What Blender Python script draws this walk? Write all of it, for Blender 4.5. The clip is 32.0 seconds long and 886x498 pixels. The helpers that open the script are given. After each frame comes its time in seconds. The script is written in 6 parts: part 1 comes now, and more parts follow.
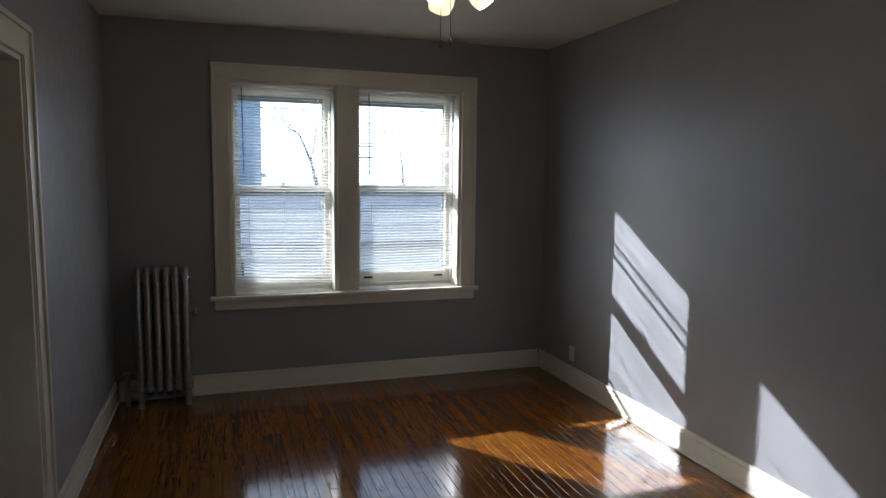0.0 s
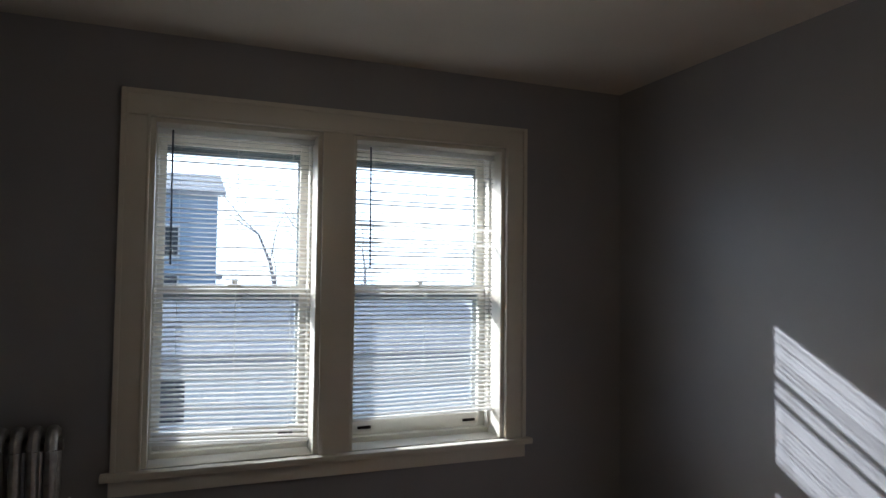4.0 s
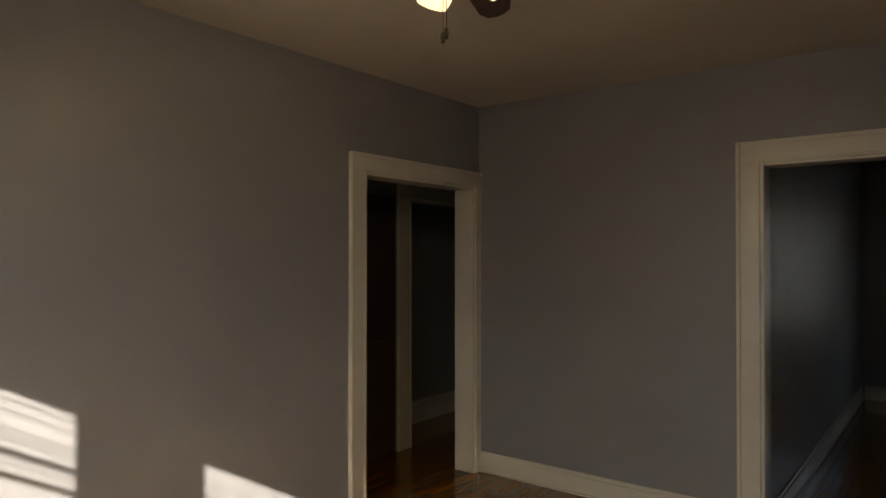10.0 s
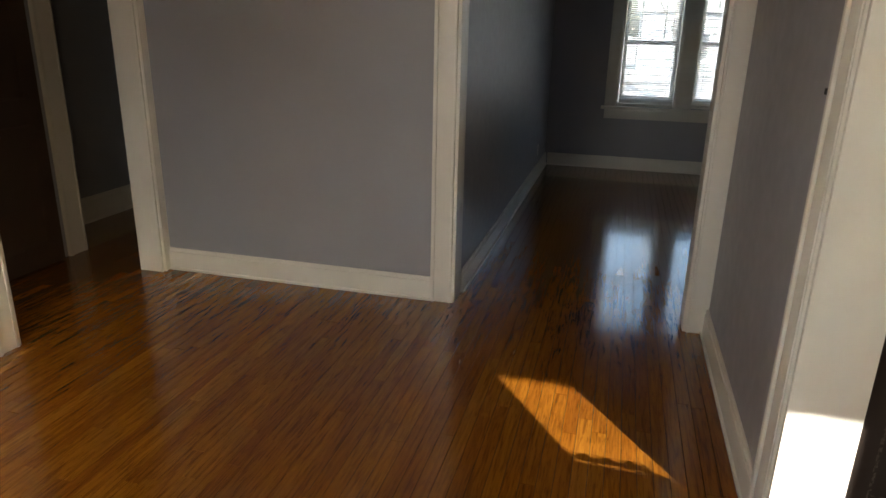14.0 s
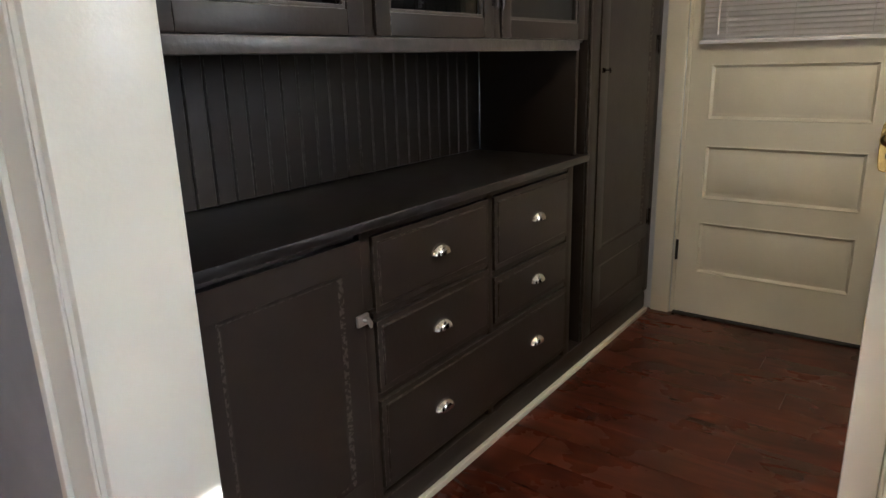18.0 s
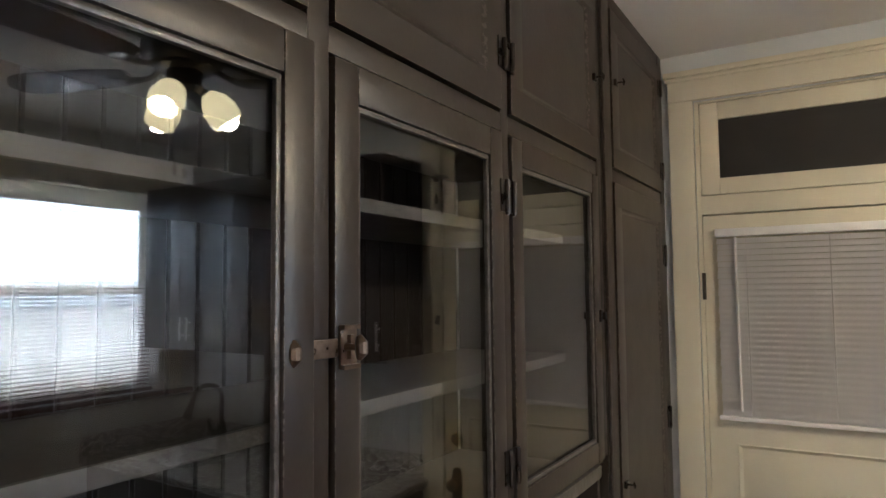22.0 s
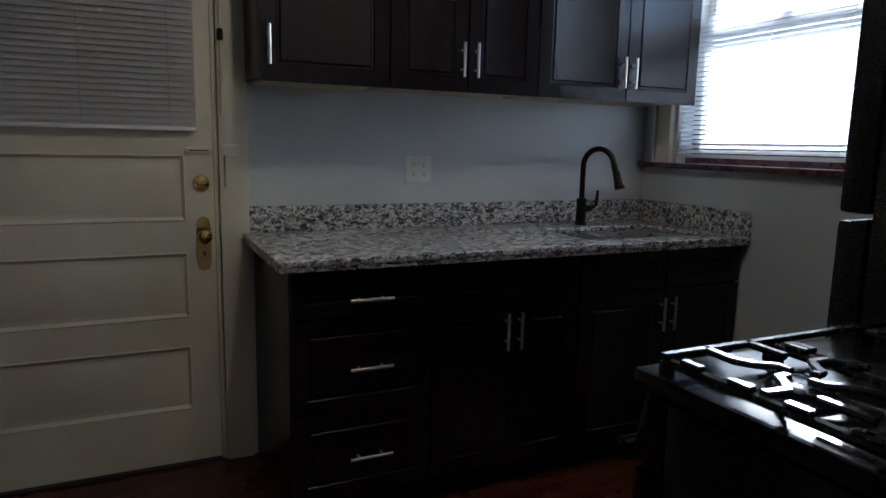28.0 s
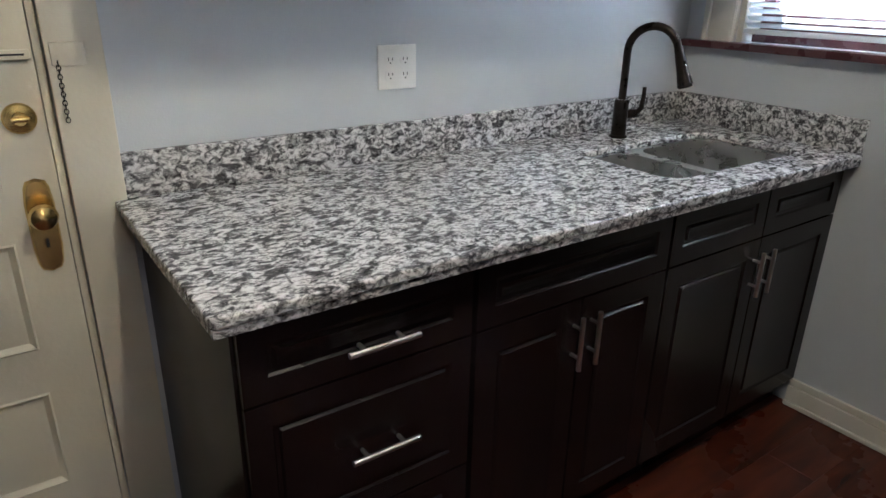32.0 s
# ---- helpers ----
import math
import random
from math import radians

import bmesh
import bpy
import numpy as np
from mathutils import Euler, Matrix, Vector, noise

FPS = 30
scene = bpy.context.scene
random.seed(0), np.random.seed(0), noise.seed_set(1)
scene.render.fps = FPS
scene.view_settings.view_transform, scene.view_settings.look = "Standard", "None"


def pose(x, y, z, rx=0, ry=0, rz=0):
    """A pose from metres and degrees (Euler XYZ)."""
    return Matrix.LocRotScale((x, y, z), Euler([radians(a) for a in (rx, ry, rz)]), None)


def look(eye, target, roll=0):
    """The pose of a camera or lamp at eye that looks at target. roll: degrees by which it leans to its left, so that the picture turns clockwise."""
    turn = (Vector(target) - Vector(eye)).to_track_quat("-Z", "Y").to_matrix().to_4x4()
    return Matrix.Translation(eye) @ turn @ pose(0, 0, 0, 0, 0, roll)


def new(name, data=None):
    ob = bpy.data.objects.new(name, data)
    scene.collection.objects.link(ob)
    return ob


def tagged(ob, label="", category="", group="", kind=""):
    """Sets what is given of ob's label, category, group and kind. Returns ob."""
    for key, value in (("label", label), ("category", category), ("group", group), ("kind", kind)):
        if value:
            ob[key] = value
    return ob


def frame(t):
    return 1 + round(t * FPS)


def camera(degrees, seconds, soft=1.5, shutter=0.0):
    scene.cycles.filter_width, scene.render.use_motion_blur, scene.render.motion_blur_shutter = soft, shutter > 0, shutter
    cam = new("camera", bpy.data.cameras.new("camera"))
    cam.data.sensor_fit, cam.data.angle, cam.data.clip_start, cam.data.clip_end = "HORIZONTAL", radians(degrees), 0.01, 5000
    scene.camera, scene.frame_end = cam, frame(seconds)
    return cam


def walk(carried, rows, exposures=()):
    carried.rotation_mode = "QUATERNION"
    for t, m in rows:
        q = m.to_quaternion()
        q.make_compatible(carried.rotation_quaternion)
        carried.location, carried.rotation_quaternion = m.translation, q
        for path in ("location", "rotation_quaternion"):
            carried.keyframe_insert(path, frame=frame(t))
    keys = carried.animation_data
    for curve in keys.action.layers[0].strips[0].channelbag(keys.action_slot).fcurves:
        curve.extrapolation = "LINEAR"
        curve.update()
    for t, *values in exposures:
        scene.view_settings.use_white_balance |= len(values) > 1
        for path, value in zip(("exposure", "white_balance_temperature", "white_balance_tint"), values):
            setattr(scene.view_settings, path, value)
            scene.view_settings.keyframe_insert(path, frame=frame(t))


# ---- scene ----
EXPOSURES = [
    (0.0, 1.6, 5500, 10), (2.5, 1.72, 5600, 10), (4.5, 0.9, 5500, 10), (6.0, 0.0, 5200, 2), (8.0, 0.6, 6250, 0), (9.0, 1.4, 6500, 8), (10.0, 2.05, 7400, 10),
    (11.0, 2.65, 7600, 10), (12.0, 2.85, 6500, 10), (13.0, 2.85, 6600, 10), (14.0, 3.05, 6700, 10), (15.0, 3.1, 6500, 10), (18.0, 3.65, 5600, 10), (20.0, 3.4, 5500, 10), (21.5, 3.5, 5600, 10),
    (23.0, 4.2, 5600, 10), (24.5, 4.15, 5050, 10), (26.5, 2.4, 5000, 10), (28.0, 2.0, 4820, 10), (30.0, 2.95, 4980, 10), (31.0, 3.3, 4960, 10), (32.0, 3.72, 4940, 10),
]
cam = camera(67.2, 32.0)
ROWS = [
    (0, (-0.145, -0.867, 1.591), (0.483, 1.019, 1.372), 0.67),
    (0.5, (-0.096, -0.772, 1.618), (0.533, 1.125, 1.531), 0.64),
    (1, (-0.086, -0.683, 1.614), (0.538, 1.217, 1.609), 0.55),
    (1.5, (-0.130, -0.485, 1.637), (0.486, 1.418, 1.660), 0.64),
    (2, (-0.162, -0.311, 1.614), (0.465, 1.587, 1.674), 0.60),
    (2.5, (-0.110, -0.040, 1.615), (0.522, 1.855, 1.706), 0.61),
    (4.5, (0.051, 1.278, 1.511), (0.935, 3.070, 1.586), 0.69),
    (5, (0.054, 1.617, 1.486), (1.124, 3.304, 1.556), 0.66),
    (5.5, (0.042, 2.057, 1.483), (1.263, 3.639, 1.550), 0.58),
    (6, (0.013, 2.412, 1.462), (1.470, 3.780, 1.539), 0.98),
    (6.5, (0.092, 2.709, 1.441), (1.753, 3.820, 1.526), 0.97),
    (7, (0.078, 2.936, 1.437), (1.894, 3.771, 1.515), 1.13),
    (7.5, (-0.003, 3.005, 1.489), (1.955, 3.411, 1.519), 1.39),
    (8, (-0.030, 3.400, 1.475), (1.945, 3.089, 1.519), 0.38),
    (8.5, (-0.056, 3.583, 1.454), (1.810, 2.865, 1.519), 0.04),
    (9, (-0.190, 3.602, 1.520), (1.495, 2.525, 1.544), 0.74),
    (9.5, (-0.384, 3.474, 1.523), (1.086, 2.118, 1.556), 0.39),
    (10, (-0.352, 3.454, 1.541), (0.874, 1.874, 1.561), 0.00),
    (10.5, (-0.414, 3.453, 1.542), (0.574, 1.714, 1.554), 0.05),
    (11, (-0.474, 3.449, 1.512), (0.350, 1.627, 1.482), 0.44),
    (11.5, (-0.428, 3.454, 1.378), (0.290, 1.598, 1.182), -0.01),
    (12, (-0.356, 3.481, 1.311), (0.314, 1.656, 0.839), 1.02),
    (12.5, (-0.365, 3.497, 1.316), (0.283, 1.713, 0.687), 1.03),
    (13, (-0.377, 3.463, 1.400), (0.254, 1.679, 0.752), 1.05),
    (13.5, (-0.370, 3.255, 1.460), (0.207, 1.455, 0.807), 1.09),
    (14, (-0.329, 2.980, 1.496), (0.146, 1.140, 0.873), 1.30),
    (14.5, (-0.256, 2.780, 1.491), (-0.223, 0.860, 0.929), 2.46),
    (15, (-0.253, 2.634, 1.489), (-0.716, 0.760, 0.966), 1.57),
    (15.5, (-0.290, 2.429, 1.495), (-1.094, 0.665, 1.001), 0.89),
    (17.5, (-0.425, 2.140, 1.296), (-1.978, 0.975, 0.816), -1.55),
    (18, (-0.440, 2.133, 1.254), (-1.987, 0.987, 0.709), -1.57),
    (18.5, (-0.467, 2.145, 1.342), (-2.009, 1.002, 0.780), -1.50),
    (19, (-0.487, 2.126, 1.429), (-2.033, 0.991, 0.864), -1.48),
    (19.5, (-0.505, 2.051, 1.509), (-2.071, 0.915, 1.000), -1.72),
    (20, (-0.515, 1.961, 1.609), (-2.119, 0.832, 1.222), -1.42),
    (20.5, (-0.573, 1.912, 1.687), (-2.224, 0.801, 1.485), -1.17),
    (21, (-0.747, 1.832, 1.751), (-2.420, 0.736, 1.721), -1.18),
    (21.5, (-0.907, 1.730, 1.770), (-2.586, 0.646, 1.848), -1.18),
    (22, (-0.982, 1.622, 1.772), (-2.699, 0.604, 1.898), -0.59),
    (22.5, (-0.992, 1.568, 1.704), (-2.902, 1.000, 1.868), -0.19),
    (23, (-0.997, 1.623, 1.703), (-2.988, 1.520, 1.863), 0.15),
    (23.5, (-0.996, 1.599, 1.676), (-2.961, 1.928, 1.853), 0.20),
    (24, (-1.001, 1.666, 1.639), (-2.919, 2.198, 1.839), 0.29),
    (24.5, (-0.997, 1.717, 1.619), (-2.872, 2.382, 1.829), 0.42),
    (26.5, (-1.018, 1.754, 1.449), (-2.837, 2.584, 1.501), 1.14),
    (27, (-1.017, 1.757, 1.380), (-2.833, 2.595, 1.341), 1.09),
    (27.5, (-1.018, 1.748, 1.296), (-2.825, 2.589, 1.128), 1.16),
    (28, (-1.014, 1.739, 1.262), (-2.802, 2.581, 0.953), 1.23),
    (28.5, (-1.015, 1.712, 1.234), (-2.780, 2.551, 0.807), 1.31),
    (29, (-1.033, 1.707, 1.214), (-2.772, 2.537, 0.681), 1.38),
    (29.5, (-1.098, 1.726, 1.221), (-2.819, 2.548, 0.620), 1.43),
    (30, (-1.238, 1.791, 1.233), (-2.946, 2.606, 0.586), 1.48),
    (30.5, (-1.391, 1.814, 1.254), (-3.096, 2.623, 0.592), 1.53),
    (31, (-1.598, 1.792, 1.297), (-3.288, 2.628, 0.630), 1.61),
    (31.5, (-1.832, 1.832, 1.311), (-3.462, 2.767, 0.629), 1.40),
    (32, (-2.085, 1.904, 1.363), (-3.600, 2.982, 0.626), 1.12),
]
walk(cam, [(t, look(eye, target, roll)) for t, eye, target, roll in ROWS], EXPOSURES)
# ---- path end ----
# ---- world, sun ----
world = bpy.data.worlds.new("sky")
scene.world = world
world.use_nodes = True
wn = world.node_tree
sky = wn.nodes.new("ShaderNodeTexSky")
sky.sky_type = "NISHITA"
sky.sun_disc = False
sky.air_density, sky.dust_density, sky.ozone_density = 1.0, 3.5, 0.6
sky.sun_elevation = radians(25.0)
sky.sun_rotation = radians(-35.7)
wn.links.new(sky.outputs[0], wn.nodes["Background"].inputs[0])
wn.nodes["Background"].inputs[1].default_value = 0.15

SUN_TO = Vector((-0.584 * 0.906, 0.812 * 0.906, 0.4226))
sun_data = bpy.data.lights.new("sun", "SUN")
sun_data.energy, sun_data.angle, sun_data.color = 5.0, radians(0.48), (1.0, 0.95, 0.87)
sun = new("sun", sun_data)
sun.matrix_world = look((-6, 14, 7), (-6 - SUN_TO.x, 14 - SUN_TO.y, 7 - SUN_TO.z))

# ---- plan, in metres ----
AE, AN, AS, AW, AC = 2.39, 4.11, -0.50, -0.875, 2.61     # dining room: east, north, south, west, ceiling
KE, KN, KW, KS, KC = -1.045, 4.09, -3.655, 0.60, 2.68     # kitchen
CE, CS, CW, CN = 0.500, -5.00, -2.9, -0.64                # front room
HW, HE, HS, HN = 2.53, 3.64, -2.2, 0.90                  # hall
HP = 3.165                                               # hall partition, its near face


# ---- building helpers ----
def root_of(ob):
    o = Vector((0, 0, 0))
    while ob is not None:
        o += ob.location
        ob = ob.parent
    return o


def add_box(bm, x0, x1, y0, y1, z0, z1):
    vs = [bm.verts.new(p) for p in ((x0, y0, z0), (x1, y0, z0), (x1, y1, z0), (x0, y1, z0), (x0, y0, z1), (x1, y0, z1), (x1, y1, z1), (x0, y1, z1))]
    for f in ((0, 3, 2, 1), (4, 5, 6, 7), (0, 1, 5, 4), (1, 2, 6, 5), (2, 3, 7, 6), (3, 0, 4, 7)):
        bm.faces.new([vs[i] for i in f])
    return vs


def bevelled(bm, width, segments=2):
    if width > 0:
        bmesh.ops.bevel(bm, geom=list(bm.edges), offset=width, segments=segments, affect="EDGES", profile=0.6, clamp_overlap=True)


def mesh_of(bm, name, material, smooth=True):
    me = bpy.data.meshes.new(name)
    bm.normal_update()
    bm.to_mesh(me)
    bm.free()
    me.materials.append(material)
    if smooth:
        me.shade_smooth()
        me.set_sharp_from_angle(angle=radians(32))
    return me


def part(name, bm, material, parent, label="", smooth=True):
    ob = new(name, mesh_of(bm, name, material, smooth))
    ob.parent = parent
    if label:
        tagged(ob, label)
    return ob


def thing(name, x, y, z, label, category, group="", kind="", rz=0.0):
    ob = new(name)
    ob.empty_display_size = 0.1
    ob.matrix_basis = pose(x, y, z, 0, 0, rz)
    return tagged(ob, label, category, group, kind)


def wbox(name, parent, material, x0, x1, y0, y1, z0, z1, bev=0.003, label="", seg=2):
    """A bevelled box given in world metres, under a thing that is not turned."""
    o = root_of(parent)
    bm = bmesh.new()
    add_box(bm, x0 - o.x, x1 - o.x, y0 - o.y, y1 - o.y, z0 - o.z, z1 - o.z)
    bevelled(bm, bev, seg)
    return part(name, bm, material, parent, label)


def lone_box(name, material, x0, x1, y0, y1, z0, z1, label, category, bev=0.003, group="", kind=""):
    bm = bmesh.new()
    cx, cy = (x0 + x1) / 2, (y0 + y1) / 2
    add_box(bm, x0 - cx, x1 - cx, y0 - cy, y1 - cy, 0, z1 - z0)
    bevelled(bm, bev)
    ob = new(name, mesh_of(bm, name, material))
    ob.location = (cx, cy, z0)
    return tagged(ob, label, category, group, kind)


def add_tube(bm, pts, radius, sides=10, caps=True):
    """A round bar along points; radius is one number or one for each point."""
    pts = [Vector(p) for p in pts]
    rad = radius if isinstance(radius, (list, tuple)) else [radius] * len(pts)
    rings, up = [], None
    for i, p in enumerate(pts):
        d = (pts[min(i + 1, len(pts) - 1)] - pts[max(i - 1, 0)]).normalized()
        if up is None:
            up = Vector((0, 0, 1)) if abs(d.z) < 0.9 else Vector((1, 0, 0))
        a = d.cross(up).normalized()
        up = a.cross(d).normalized()
        rings.append([bm.verts.new(p + rad[i] * (math.cos(q) * a + math.sin(q) * up)) for q in (2 * math.pi * k / sides for k in range(sides))])
    for r, s in zip(rings, rings[1:]):
        for k in range(sides):
            bm.faces.new((r[k], r[(k + 1) % sides], s[(k + 1) % sides], s[k]))
    if caps:
        bm.faces.new(rings[0][::-1])
        bm.faces.new(rings[-1])


def add_lathe(bm, profile, sides=20, m=Matrix.Identity(4)):
    """Turns (radius, height) pairs round z."""
    rings = []
    for r, z in profile:
        rings.append([bm.verts.new(m @ Vector((r * math.cos(q), r * math.sin(q), z))) for q in (2 * math.pi * k / sides for k in range(sides))])
    for a, b in zip(rings, rings[1:]):
        for k in range(sides):
            bm.faces.new((a[k], a[(k + 1) % sides], b[(k + 1) % sides], b[k]))
    if profile[0][0] > 1e-4:
        bm.faces.new(rings[0][::-1])
    if profile[-1][0] > 1e-4:
        bm.faces.new(rings[-1])
    bmesh.ops.remove_doubles(bm, verts=bm.verts[:], dist=1e-5)


def add_ring(bm, rects, axis, sign):
    """A stepped rectangular face: rects are (a0, a1, z0, z1, d) from the outside inwards; d is the depth along the axis. The last one is closed."""
    loops = []
    for a0, a1, z0, z1, d in rects:
        c = ((a0, z0), (a1, z0), (a1, z1), (a0, z1))
        loops.append([bm.verts.new((d, a, z) if axis == "x" else (a, d, z)) for a, z in c])
    for p, q in zip(loops, loops[1:]):
        for k in range(4):
            f = (p[k], p[(k + 1) % 4], q[(k + 1) % 4], q[k])
            bm.faces.new(f if sign > 0 else f[::-1])
    f = loops[-1]
    bm.faces.new(f if sign > 0 else f[::-1])
    return loops


def panel_slab(bm, a0, a1, z0, z1, back, front, axis, sign, fields, steps):
    """A door leaf or drawer front: a slab between the depths back and front (front faces along sign), with sunk fields in its face.
    fields: (a0, a1, z0, z1) rectangles stacked upwards; steps: (inset, depth) pairs from each field's rim inwards."""
    def v(a, z, d):
        return (d, a, z) if axis == "x" else (a, d, z)
    flip = (sign > 0) == (axis == "x")
    def quad(c):
        vs = [bm.verts.new(v(*p)) for p in c]
        bm.faces.new(vs if flip else vs[::-1])
    quad(((a0, z0, back), (a0, z1, back), (a1, z1, back), (a1, z0, back)))
    for p, q in (((a0, z0), (a1, z0)), ((a1, z0), (a1, z1)), ((a1, z1), (a0, z1)), ((a0, z1), (a0, z0))):
        quad(((*p, back), (*q, back), (*q, front), (*p, front)))
    zs = z0
    for b0, b1, y0, y1 in fields:
        quad(((a0, zs, front), (a1, zs, front), (a1, y0, front), (a0, y0, front)))
        quad(((a0, y0, front), (b0, y0, front), (b0, y1, front), (a0, y1, front)))
        quad(((b1, y0, front), (a1, y0, front), (a1, y1, front), (b1, y1, front)))
        zs = y1
        prev = (b0, b1, y0, y1, front)
        for inset, depth in steps:
            cur = (b0 + inset, b1 - inset, y0 + inset, y1 - inset, front - sign * depth)
            for (i, j), (k, l) in (((0, 2), (1, 2)), ((1, 2), (1, 3)), ((1, 3), (0, 3)), ((0, 3), (0, 2))):
                quad(((prev[i], prev[j], prev[4]), (prev[k], prev[l], prev[4]), (cur[k], cur[l], cur[4]), (cur[i], cur[j], cur[4])))
            prev = cur
        quad(((prev[0], prev[2], prev[4]), (prev[1], prev[2], prev[4]), (prev[1], prev[3], prev[4]), (prev[0], prev[3], prev[4])))
    quad(((a0, zs, front), (a1, zs, front), (a1, z1, front), (a0, z1, front)))
    bmesh.ops.remove_doubles(bm, verts=bm.verts[:], dist=1e-5)


# ---- materials ----
def nodes_of(name):
    m = bpy.data.materials.new(name)
    m.use_nodes = True
    return m, m.node_tree, m.node_tree.nodes["Principled BSDF"]


def noise_node(nt, scale, detail=3.0, coords="Object", stretch=None):
    tc = nt.nodes.new("ShaderNodeTexCoord")
    n = nt.nodes.new("ShaderNodeTexNoise")
    n.inputs["Scale"].default_value, n.inputs["Detail"].default_value = scale, detail
    src = tc.outputs[coords]
    if stretch:
        mp = nt.nodes.new("ShaderNodeMapping")
        mp.inputs["Scale"].default_value = stretch
        nt.links.new(src, mp.inputs[0])
        src = mp.outputs[0]
    nt.links.new(src, n.inputs["Vector"])
    return n


def ramp_node(nt, fac, stops):
    r = nt.nodes.new("ShaderNodeValToRGB")
    e = r.color_ramp.elements
    e[0].position, e[0].color = stops[0][0], (*stops[0][1], 1)
    e[1].position, e[1].color = stops[-1][0], (*stops[-1][1], 1)
    for p, c in stops[1:-1]:
        k = e.new(p)
        k.color = (*c, 1)
    nt.links.new(fac, r.inputs[0])
    return r


def mix_node(nt, fac, a, b, mode="MIX"):
    m = nt.nodes.new("ShaderNodeMix")
    m.data_type, m.blend_type = "RGBA", mode
    for sock, val in ((m.inputs[0], fac), (m.inputs[6], a), (m.inputs[7], b)):
        if isinstance(val, (int, float)):
            sock.default_value = val
        elif isinstance(val, tuple):
            sock.default_value = (*val, 1)
        else:
            nt.links.new(val, sock)
    return m.outputs[2]


def bump_node(nt, bsdf, height, strength, distance=0.002):
    b = nt.nodes.new("ShaderNodeBump")
    b.inputs["Strength"].default_value, b.inputs["Distance"].default_value = strength, distance
    nt.links.new(height, b.inputs["Height"])
    nt.links.new(b.outputs[0], bsdf.inputs["Normal"])


def paint(name, colour, rough, fine=260, bump=0.12, vary=0.06, coat=0.0, patch=2.2, brush=None, gv=0.06):
    """Painted surface: soft blotches, roller or brush relief, uneven gloss."""
    m, nt, p = nodes_of(name)
    big = noise_node(nt, patch, 4)
    lo = tuple(c * (1 - vary) for c in colour)
    hi = tuple(min(1, c * (1 + vary)) for c in colour)
    nt.links.new(ramp_node(nt, big.outputs[0], [(0.3, lo), (0.7, hi)]).outputs[0], p.inputs["Base Color"])
    small = noise_node(nt, fine, 2, stretch=brush)
    bump_node(nt, p, small.outputs[0], bump)
    rr = ramp_node(nt, noise_node(nt, 14, 5).outputs[0], [(0.3, (rough - gv,) * 3), (0.7, (rough + gv,) * 3)])
    nt.links.new(rr.outputs[0], p.inputs["Roughness"])
    p.inputs["Coat Weight"].default_value = coat
    p.inputs["Coat Roughness"].default_value = 0.12
    return m


def plain(name, colour, rough, metal=0.0, vary=0.1, scale=30, bump=0.05, spec=0.5, gloss_vary=0.05):
    m, nt, p = nodes_of(name)
    n = noise_node(nt, scale, 4)
    nt.links.new(ramp_node(nt, n.outputs[0], [(0.3, tuple(c * (1 - vary) for c in colour)), (0.7, tuple(min(1, c * (1 + vary)) for c in colour))]).outputs[0], p.inputs["Base Color"])
    nt.links.new(ramp_node(nt, n.outputs[0], [(0.3, (max(0.02, rough - gloss_vary),) * 3), (0.7, (rough + gloss_vary,) * 3)]).outputs[0], p.inputs["Roughness"])
    p.inputs["Metallic"].default_value = metal
    p.inputs["Specular IOR Level"].default_value = spec
    if bump:
        bump_node(nt, p, noise_node(nt, scale * 8, 2).outputs[0], bump, 0.001)
    return m


